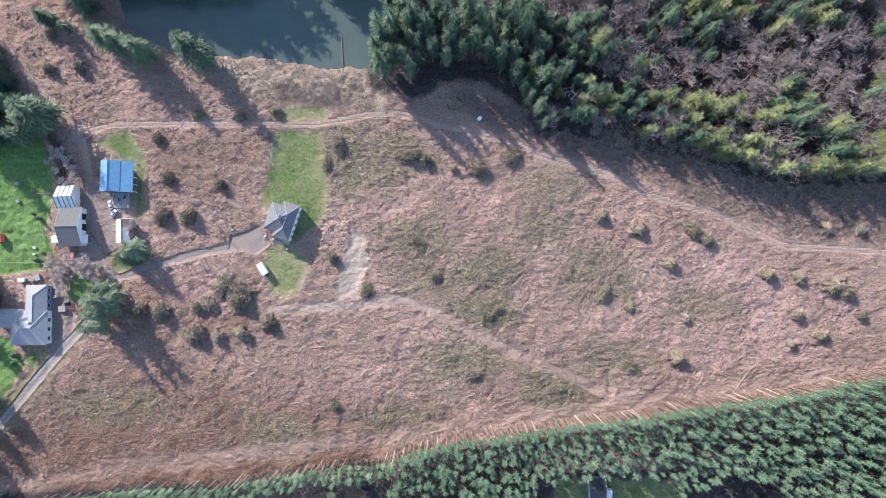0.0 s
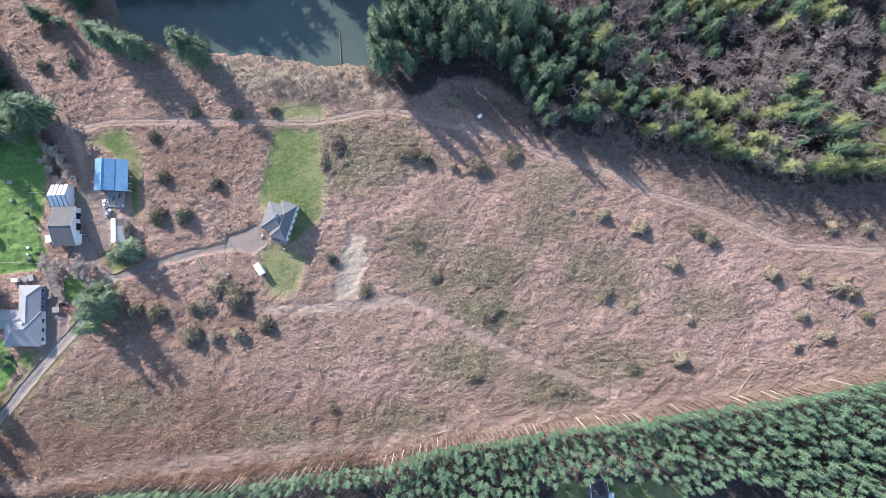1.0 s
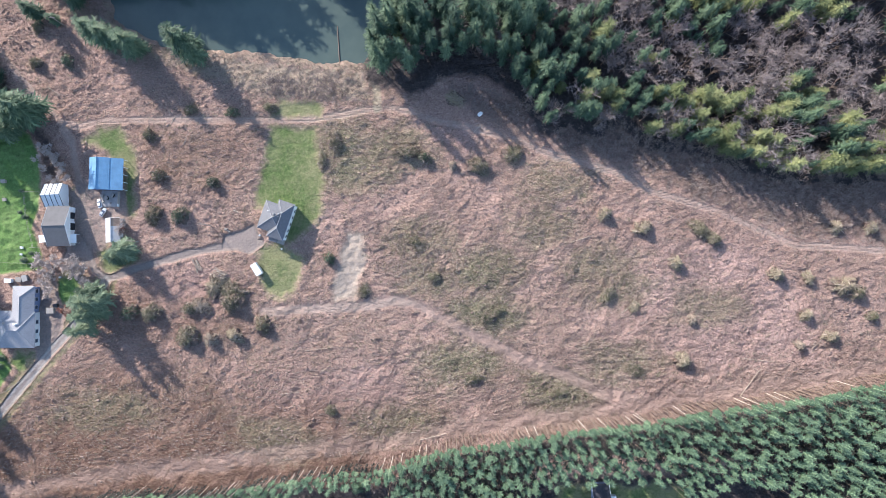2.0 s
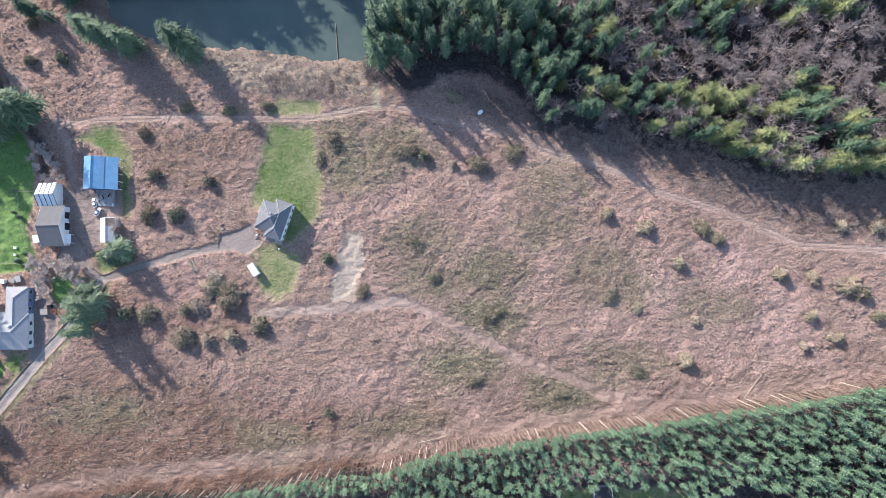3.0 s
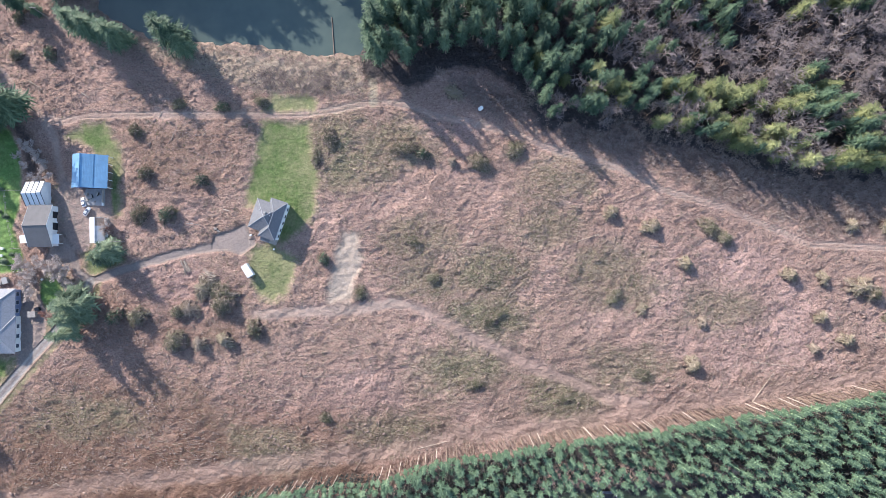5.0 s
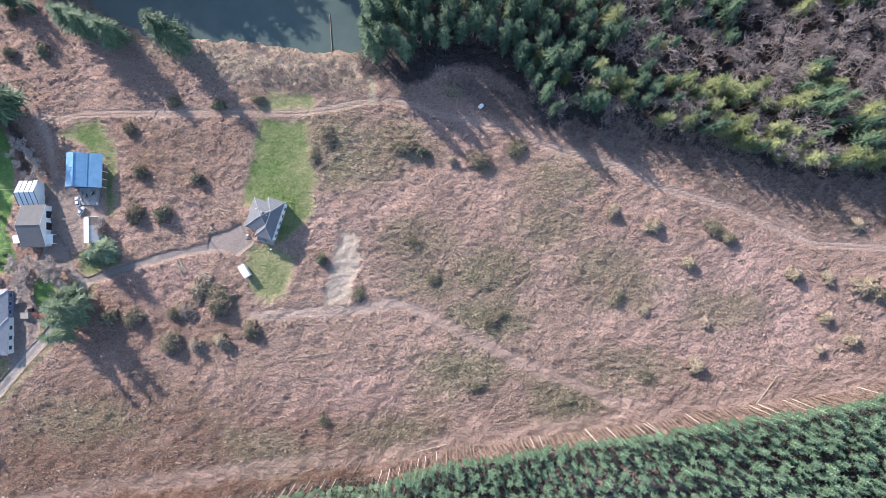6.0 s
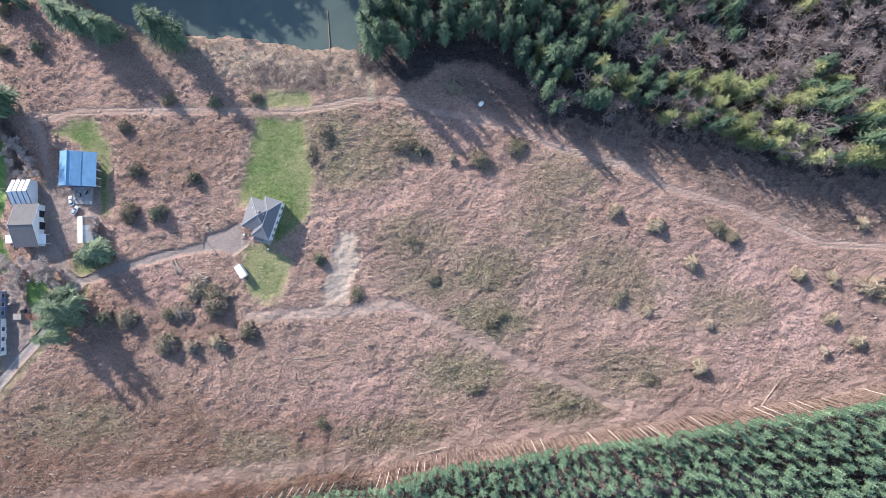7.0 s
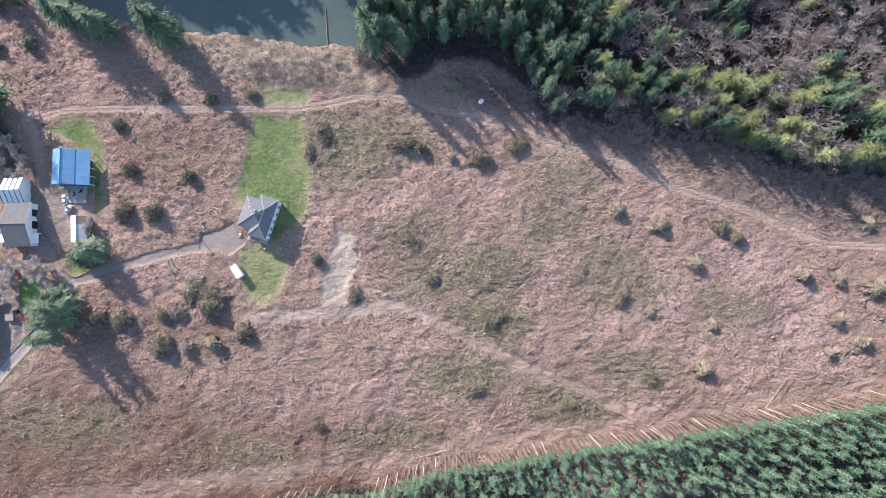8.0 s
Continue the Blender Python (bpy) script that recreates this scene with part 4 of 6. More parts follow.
# ---- buildings ----
def hip_roof(parent, x0, y0, x1, y1, eave, rise, inset0, inset1, material, along="y", label=""):
    """Four roof planes over a rectangle; inset 0 makes that end a gable. Returns the ridge ends."""
    if along == "y":
        xm = (x0 + x1) / 2
        a, b = (xm, y0 + inset0, eave + rise), (xm, y1 - inset1, eave + rise)
        sides = [[(x0, y0, eave), (x0, y1, eave), b, a], [(x1, y1, eave), (x1, y0, eave), a, b]]
        ends = [[(x1, y0, eave), (x0, y0, eave), a], [(x0, y1, eave), (x1, y1, eave), b]]
    else:
        ym = (y0 + y1) / 2
        a, b = (x0 + inset0, ym, eave + rise), (x1 - inset1, ym, eave + rise)
        sides = [[(x0, y0, eave), (x1, y0, eave), b, a], [(x1, y1, eave), (x0, y1, eave), a, b]]
        ends = [[(x0, y1, eave), (x0, y0, eave), a], [(x1, y0, eave), (x1, y1, eave), b]]
    for s in sides:
        poly_part("roof", s, 0.16, material, parent, label)
    for e, inset in zip(ends, (inset0, inset1)):
        if inset > 0:
            poly_part("roof", e, 0.16, material, parent, label)
    for p, q in [(a, b)] + ([(sides[0][0], a), (sides[1][1], a)] if inset0 > 0 else []) + ([(sides[0][1], b), (sides[1][0], b)] if inset1 > 0 else []):
        d = Vector(q) - Vector(p)
        if d.length > 0.2:
            lift = np.array([[0, 0, 0.03]])
            mesh_object("ridge_cap", *tubes(np.array([p]) + lift, np.array([q]) + lift, 0.09, 0.09, 6), ROOF_RIDGE, parent)
    return a, b


def window(parent, x, y, z, w, h, normal):
    """A framed pane set on a wall that faces +x, -x, +y or -y."""
    nx, ny = normal
    tx, ty = -ny, nx

    def slab(name, du, dz, half_u, half_z, depth, mat, top):
        cx, cy = x + tx * du, y + ty * du
        ex, ey = abs(tx) * half_u + abs(nx) * depth, abs(ty) * half_u + abs(ny) * depth
        return box_part(name, (cx - ex, cy - ey, z + dz - half_z, cx + ex, cy + ey, z + dz + half_z), mat, top)

    frame_part = slab("window", 0, 0, w / 2 + 0.09, h / 2 + 0.09, 0.05, TRIM, parent)
    slab("pane", 0, 0, w / 2, h / 2, 0.075, GLASS, frame_part)
    slab("sill", 0, -h / 2 - 0.1, w / 2 + 0.14, 0.04, 0.12, TRIM, frame_part)


def gable_wall(parent, pts, material, name="wall", thick=0.2):
    """An upright wall slab from its outline, thickened inwards."""
    bm = bmesh.new()
    p = [Vector(q) for q in pts]
    n = (p[1] - p[0]).cross(p[2] - p[0]).normalized()
    a = [bm.verts.new(q) for q in p]
    b = [bm.verts.new(q - n * thick) for q in p]
    bm.faces.new(a), bm.faces.new(b[::-1])
    for i in range(len(p)):
        j = (i + 1) % len(p)
        bm.faces.new((a[i], b[i], b[j], a[j]))
    bmesh.ops.recalc_face_normals(bm, faces=bm.faces)
    return part(name, bm, material, parent)


def block_walls(parent, x0, y0, x1, y1, z, material):
    t = 0.2
    for d in ((x0, y0, -0.5, x1, y0 + t, z), (x0, y1 - t, -0.5, x1, y1, z), (x0, y0 + t, -0.5, x0 + t, y1 - t, z), (x1 - t, y0 + t, -0.5, x1, y1 - t, z)):
        box_part("wall", d, material, parent)


def main_house():
    """Two-storey house: two crossing hip roofs, turned against the grid."""
    x, y = (-67.6, 14.6)
    house = thing("house", pose(x, y, 0, 0, 0, -18.6), "white two-storey house with a grey hipped shingle roof", "house")
    eave, o = 5.2, 0.45
    block_walls(house, 0 + o, 0 + o, 7.4, 10.75 - o, eave - 0.05, WHITE)
    block_walls(house, 4.5 + o, -1.8 + o, 10.75 - o, 12.5 - o, eave - 0.05, WHITE)
    hip_roof(house, 0, 0, 10.1, 10.75, eave, 3.0, 5.05, 5.0, ROOF_GREY, "x")
    hip_roof(house, 4.5, -1.8, 10.75, 12.5, eave + 0.02, 1.85, 4.0, 4.6, ROOF_GREY, "y")
    ex = 10.75 - o
    for yy in (0.2, 2.4, 5.0, 7.6, 10.2):
        for zz in (1.5, 4.0):
            window(house, ex, yy, zz, 1.1, 1.25, (1, 0))
    for xx in (6.4, 8.8):
        window(house, xx, -1.8 + o, 3.9, 1.1, 1.2, (0, -1))
    box_part("porch_deck", (4.9, -3.3, 0, 10.2, -1.36, 0.35), GREY_WOOD, house)
    poly_part("porch_roof", [(4.7, -3.2, 2.5), (8.2, -3.2, 2.5), (8.2, -1.3, 2.9), (4.7, -1.3, 2.9)], 0.12, ROOF_GREY, house)
    for xx in (4.9, 8.0):
        box_part("porch_post", (xx, -3.1, 0.3, xx + 0.12, -2.98, 2.42), TRIM, house)
    box_part("chimney", (4.9, 6.4, 6.6, 5.5, 7.0, 8.75), CONCRETE, house, bevel=0.04)
    for dx, dy in ((2.6, 7.2), (6.6, 7.4), (7.2, 8.0), (6.9, 6.2)):
        bm = bmesh.new()
        bmesh.ops.create_cone(bm, segments=10, radius1=0.12, radius2=0.12, depth=1.3, cap_ends=True)
        bmesh.ops.translate(bm, verts=bm.verts, vec=(dx, dy, 7.0))
        part("vent_pipe", bm, TRIM, house)
    mesh_object("gutter", *tubes([(10.8, -1.8, eave)], [(10.8, 12.5, eave)], 0.09, 0.09, 8), TRIM, house)


def blue_barn():
    x, y = (-130.5, 28.7)
    barn = thing("barn", pose(x, y, 0, 0, 0, -0.8), "barn with a blue sheet-metal roof and open lean-to", "barn")
    w, d = 11.8, 12.0
    planes = [((0, 4.7), (3.6, 6.3)), ((3.6, 6.3), (7.6, 4.7)), ((7.6, 4.6), (w, 3.2))]
    for (xa, za), (xb, zb) in planes:
        n = 6
        for i in range(n):
            ya, yb = d * i / n, d * (i + 1) / n - 0.015
            poly_part("roof_panel", [(xa, ya, za), (xb, ya, zb), (xb, yb, zb), (xa, yb, za)], 0.07, ROOF_BLUE, barn)
    mesh_object("ridge_cap", *tubes([(3.6, 0, 6.33)], [(3.6, d, 6.33)], 0.16, 0.16, 6), ROOF_BLUE, barn)
    box_part("wall", (0.3, 0.3, -0.5, 0.5, d - 0.3, 4.75), BLUE_WALL, barn)
    for yy in (0.3, d - 0.5):
        gable_wall(barn, [(0.5, yy + 0.2, -0.5), (7.5, yy + 0.2, -0.5), (7.5, yy + 0.2, 4.55), (3.6, yy + 0.2, 6.15), (0.5, yy + 0.2, 4.8)], BLUE_WALL)
    box_part("wall", (7.4, 0.5, -0.5, 7.6, d - 0.5, 4.4), BLUE_WALL, barn)
    for i in range(5):
        yy = 0.3 + i * (d - 0.8) / 4
        box_part("post", (w - 0.35, yy, -0.5, w - 0.15, yy + 0.2, 3.15), WHITE, barn)
    for yy in (d * 0.45, d * 0.45 + 1.1):
        box_part("roof_vent", (2.2, yy, 5.4, 3.4, yy + 0.25, 6.1), ROOF_BLUE, barn, bevel=0.05)
    slab = box_part("concrete_slab", (2.0, -5.8, -0.4, 9.0, 0.25, 0.12), CONCRETE, None)
    slab.matrix_basis = barn.matrix_basis
    tagged(slab, "stained concrete slab outside the blue barn", "slab", kind="structure")
    for i, (a, b, c, e) in enumerate(((2.6, -1.8, 1.2, 0.9), (4.4, -2.6, 0.9, 1.3), (3.0, -4.0, 0.8, 0.7), (6.6, -1.6, 1.4, 0.8))):
        m = barn.matrix_basis @ pose(a, b, 0.12, 0, 0, 20 * i)
        crate = thing("crate", m, "dark weathered crate on the concrete slab", "crate", "crates at the barn")
        box_part("body", (-c / 2, -e / 2, 0, c / 2, e / 2, 0.8), RUBBER if i % 2 else GREY_WOOD, crate, bevel=0.05)
        box_part("lid", (-c / 2 - 0.04, -e / 2 - 0.04, 0.8, c / 2 + 0.04, e / 2 + 0.04, 0.88), GREY_WOOD, crate)
    rail = thing("low_wall", barn.matrix_basis @ pose(8.6, -5.9, 0.0), "low pale board wall beside the slab", "wall")
    for i in range(5):
        box_part("board", (0, i * 1.15, 0, 0.12, i * 1.15 + 1.1, 1.0), WHITE if i < 1 else GREY_WOOD, rail)


def gable_building(name, label, category, m, w, d, eave, rise, roof, wall, over=0.35, panels=6):
    """A simple gabled building with its ridge along local x, walls inset under the eaves."""
    ob = thing(name, m, label, category)
    o = over
    block_walls(ob, o, o, w - o, d - o, eave, wall)
    for xx in (o, w - o - 0.2):
        gable_wall(ob, [(xx + 0.2, o, eave), (xx + 0.2, d - o, eave), (xx + 0.2, d / 2, eave + rise - 0.2)], wall)
    for side in (0, 1):
        for i in range(panels):
            xa, xb = w * i / panels, w * (i + 1) / panels - 0.012
            y0 = 0 if side == 0 else d
            pts = [(xa, y0, eave), (xb, y0, eave), (xb, d / 2, eave + rise), (xa, d / 2, eave + rise)]
            poly_part("roof_panel", pts, 0.1, roof, ob)
    mesh_object("ridge_cap", *tubes([(0, d / 2, eave + rise + 0.02)], [(w, d / 2, eave + rise + 0.02)], 0.12, 0.12, 6), roof, ob)
    for xx in (0, w):
        for y0 in (0, d):
            mesh_object("barge_board", *tubes([(xx, y0, eave - 0.05)], [(xx, d / 2, eave + rise - 0.05)], 0.1, 0.1, 4), TRIM, ob)
    return ob


def outbuildings():
    x, y = (-146.3, 7.5)
    barn = gable_building("shed_barn", "large barn with a grey sheet roof and white gable", "barn", pose(x, y, 0, 0, 0, 1.5), 8.6, 15.0, 3.3, 3.1, ROOF_BARN, WHITE)
    for yy, wd in ((3.2, 2.6), (7.4, 2.6), (11.5, 2.4)):
        box_part("door", (8.25, yy - wd / 2, 0, 8.31, yy + wd / 2, 2.7), DARK, barn)
    poly_part("lean_to_roof", [(8.3, 1.0, 2.9), (10.2, 1.0, 2.3), (10.2, 4.5, 2.3), (8.3, 4.5, 2.9)], 0.08, WHITE, barn)
    for yy in (1.1, 4.3):
        box_part("post", (10.0, yy, 0, 10.12, yy + 0.12, 2.3), WHITE, barn)
    x, y = (-147.9, 22.2)
    shed = gable_building("shed", "white metal shed with dark seams on its roof", "shed", pose(x, y, 0, 0, 0, 3), 7.0, 8.8, 2.8, 2.4, ROOF_WHITE, WHITE, 0.2, 4)
    for i in range(5):
        for y0 in (0.0, 8.8):
            lift = 0.07
            mesh_object("roof_seam", *tubes([(7.0 * i / 4, y0, 2.8 + lift)], [(7.0 * i / 4, 4.4, 5.2 + lift)], 0.13, 0.13, 4), DARK if y0 == 0.0 else ROOF_GREY, shed)
    x, y = (-119.7, 9.3)
    small = gable_building("small_shed", "small white shed with a pale, partly rusted roof", "shed", pose(x, y, 0, 0, 0, 92), 9.0, 5.4, 2.4, 1.3, ROOF_LIGHT, WHITE, 0.2, 6)
    for ob in [c for c in small.children if c.name.startswith("roof_panel")][4:6]:
        ob.data.materials[0] = RUST
    x, y = (-164.3, -30.2)
    home = thing("farmhouse", pose(x, y, 0, 0, 0, 0), "single-storey farmhouse with pale grey shingle roof", "house")
    block_walls(home, 0.4, 0.4, 13.6, 13.0, 3.0, WHITE)
    block_walls(home, 5.8, 12.0, 13.2, 22.5, 3.0, BLUE_WALL)
    block_walls(home, -6, 7.0, 2, 13.4, 2.8, WHITE)
    hip_roof(home, 0, 0, 14.0, 13.4, 3.0, 2.4, 5.0, 5.0, ROOF_PALE, "x")
    hip_roof(home, 5.3, 6.0, 13.6, 23.0, 3.02, 2.0, 3.0, 4.0, ROOF_PALE, "y")
    hip_roof(home, -7, 6.6, 5.0, 13.8, 2.8, 1.5, 2.0, 2.0, ROOF_PALE, "x")
    for yy in (2.5, 6.0, 9.5):
        window(home, 13.6, yy, 1.6, 1.3, 1.2, (1, 0))
    for yy in (15, 18, 21):
        window(home, 13.2, yy, 1.6, 1.3, 1.2, (1, 0))
    for xx in (3.0, 7.0, 11.0):
        window(home, xx, 0.4, 1.6, 1.3, 1.2, (0, -1))
    box_part("roof_vent", (7.6, 8.6, 4.6, 8.6, 9.3, 5.5), WHITE, home, bevel=0.06)
    box_part("chimney", (3.2, 9.0, 4.2, 3.8, 9.6, 5.6), CONCRETE, home)
    x, y = (56.4, -88.3)
    cabin = gable_building("cabin", "dark-roofed cabin with white barge boards in deep shade", "cabin", pose(x, y, 0, 0, 0, 2), 6.4, 8.6, 2.6, 1.8, ROOF_DARK, BLUE_WALL)
    x, y = (64.3, -86.2)
    crate = thing("trailer", pose(x, y, 0), "white covered trailer standing in shade", "trailer")
    box_part("body", (-1.0, -2.0, 0.5, 1.0, 2.0, 2.3), CAR_WHITE, crate, bevel=0.1)
    for sx in (-1.0, 1.0):
        bm = bmesh.new()
        bmesh.ops.create_cone(bm, segments=14, radius1=0.35, radius2=0.35, depth=0.2, cap_ends=True, matrix=Matrix.Translation((sx, 0, 0.35)) @ Matrix.Rotation(radians(90), 4, "Y"))
        part("wheel", bm, RUBBER, crate)


main_house()
blue_barn()
outbuildings()


# ---- vehicles and yard things ----
def wheel(parent, x, y, r=0.33):
    bm = bmesh.new()
    turn = Matrix.Translation((x, y, r)) @ Matrix.Rotation(radians(90), 4, "X")
    bmesh.ops.create_cone(bm, segments=16, radius1=r, radius2=r, depth=0.22, cap_ends=True, matrix=turn)
    w = part("wheel", bm, RUBBER, parent)
    bm = bmesh.new()
    bmesh.ops.create_cone(bm, segments=12, radius1=r * 0.6, radius2=r * 0.6, depth=0.24, cap_ends=True, matrix=turn)
    part("rim", bm, CAR_GREY, w)


def loft(sections, bevel=0.0):
    """Skin through rectangular cross-sections (x, half width, low, high)."""
    bm = bmesh.new()
    rings = []
    for x, half, lo, hi in sections:
        k = min(0.12, half * 0.2)
        rings.append([bm.verts.new(p) for p in ((x, -half, lo), (x, half, lo), (x, half, hi - k), (x, half - k, hi), (x, -half + k, hi), (x, -half, hi - k))])
    for a, b in zip(rings, rings[1:]):
        for i in range(6):
            j = (i + 1) % 6
            bm.faces.new((a[i], a[j], b[j], b[i]))
    bm.faces.new(rings[0][::-1])
    bm.faces.new(rings[-1])
    bmesh.ops.recalc_face_normals(bm, faces=bm.faces)
    return bm


def car(m, label, paint):
    ob = thing("car", m, label, "car", "cars at the barn")
    body = part("body", loft([(-2.15, 0.7, 0.35, 0.75), (-2.0, 0.85, 0.28, 0.95), (-1.2, 0.88, 0.25, 0.98), (1.0, 0.88, 0.25, 0.95), (1.9, 0.82, 0.28, 0.85), (2.15, 0.68, 0.35, 0.65)]), paint, ob)
    part("cabin", loft([(-1.75, 0.68, 0.9, 1.0), (-1.2, 0.7, 0.9, 1.42), (0.1, 0.7, 0.9, 1.45), (0.95, 0.7, 0.88, 0.98)]), GLASS, ob)
    box_part("roof", (-1.2, -0.62, 1.42, 0.1, 0.62, 1.49), paint, ob, bevel=0.03)
    for x in (-1.35, 1.3):
        for y in (-0.82, 0.82):
            wheel(ob, x, y)
    for y in (-0.6, 0.6):
        box_part("headlight", (2.0, y - 0.16, 0.55, 2.12, y + 0.16, 0.68), TRIM, ob)
        box_part("tail_light", (-2.17, y - 0.14, 0.6, -2.05, y + 0.14, 0.74), RED, ob)


def van():
    x, y = (-68.5, -0.9)
    ob = thing("box_trailer", pose(x, y, height(x, y), 0, 0, -57), "white box trailer parked on the grass edge", "trailer")
    box_part("body", (-2.35, -1.2, 0.55, 2.35, 1.2, 2.6), CAR_WHITE, ob, bevel=0.09)
    box_part("roof", (-2.3, -1.14, 2.6, 2.3, 1.14, 2.66), WHITE, ob)
    box_part("roof_vent", (-0.9, -0.2, 2.66, -0.5, 0.2, 2.78), TRIM, ob)
    box_part("roof_vent", (0.7, -0.2, 2.66, 1.1, 0.2, 2.78), TRIM, ob)
    box_part("door", (0.2, -1.23, 0.7, 1.0, -1.19, 2.4), TRIM, ob)
    for xx in (-0.5, 0.5):
        for yy in (-1.1, 1.1):
            wheel(ob, xx, yy, 0.34)
    mesh_object("tow_bar", *tubes([(2.3, -0.7, 0.5), (2.3, 0.7, 0.5)], [(3.4, 0, 0.5), (3.4, 0, 0.5)], 0.06, 0.06, 5), DARK, ob)


def pole(x, y, tall, label, cross=True):
    ob = thing("utility_pole", pose(x, y, height(x, y)), label, "utility pole")
    mesh_object("post", *tubes([(0, 0, -0.5)], [(0, 0, tall)], 0.17, 0.12, 8), GREY_WOOD, ob)
    if cross:
        box_part("crossarm", (-1.1, -0.07, tall - 0.7, 1.1, 0.07, tall - 0.55), GREY_WOOD, ob)
        for xx in (-0.95, 0.0, 0.95):
            bm = bmesh.new()
            bmesh.ops.create_cone(bm, segments=8, radius1=0.06, radius2=0.03, depth=0.2, cap_ends=True, matrix=Matrix.Translation((xx, 0, tall - 0.45)))
            part("insulator", bm, TRIM, ob)


def tank(x, y, r, long, label, turn=0.0, rest=0.35):
    """A small lying white tank on two feet."""
    ob = thing("tank", pose(x, y, height(x, y), 0, 0, turn), label, "tank")
    bm = bmesh.new()
    bmesh.ops.create_uvsphere(bm, u_segments=14, v_segments=9, radius=r)
    for v in bm.verts:
        v.co.x += (long / 2 - r) * (1 if v.co.x > 0 else -1)
        v.co.z += r + rest
    part("vessel", bm, WHITE, ob)
    for sx in (-1, 1):
        box_part("foot", (sx * long * 0.25 - 0.08, -r * 0.6, 0, sx * long * 0.25 + 0.08, r * 0.6, rest + r * 0.35), CONCRETE, ob)


def fence(points, label, tall=1.1, gap=2.4):
    ob = thing("fence", Matrix(), label, "fence")
    for (x0, y0), (x1, y1) in zip(points, points[1:]):
        n = max(1, round(math.hypot(x1 - x0, y1 - y0) / gap))
        last = None
        for i in range(n + 1):
            x, y = x0 + (x1 - x0) * i / n, y0 + (y1 - y0) * i / n
            z = height(x, y)
            mesh_object("post", *tubes([(x, y, z - 0.3)], [(x, y, z + tall)], 0.08, 0.07, 5), GREY_WOOD, ob)
            if last:
                for h in (0.45, 0.95):
                    mesh_object("rail", *tubes([(last[0], last[1], last[2] + h * tall)], [(x, y, z + h * tall)], 0.045, 0.045, 4), GREY_WOOD, ob)
            last = (x, y, z)


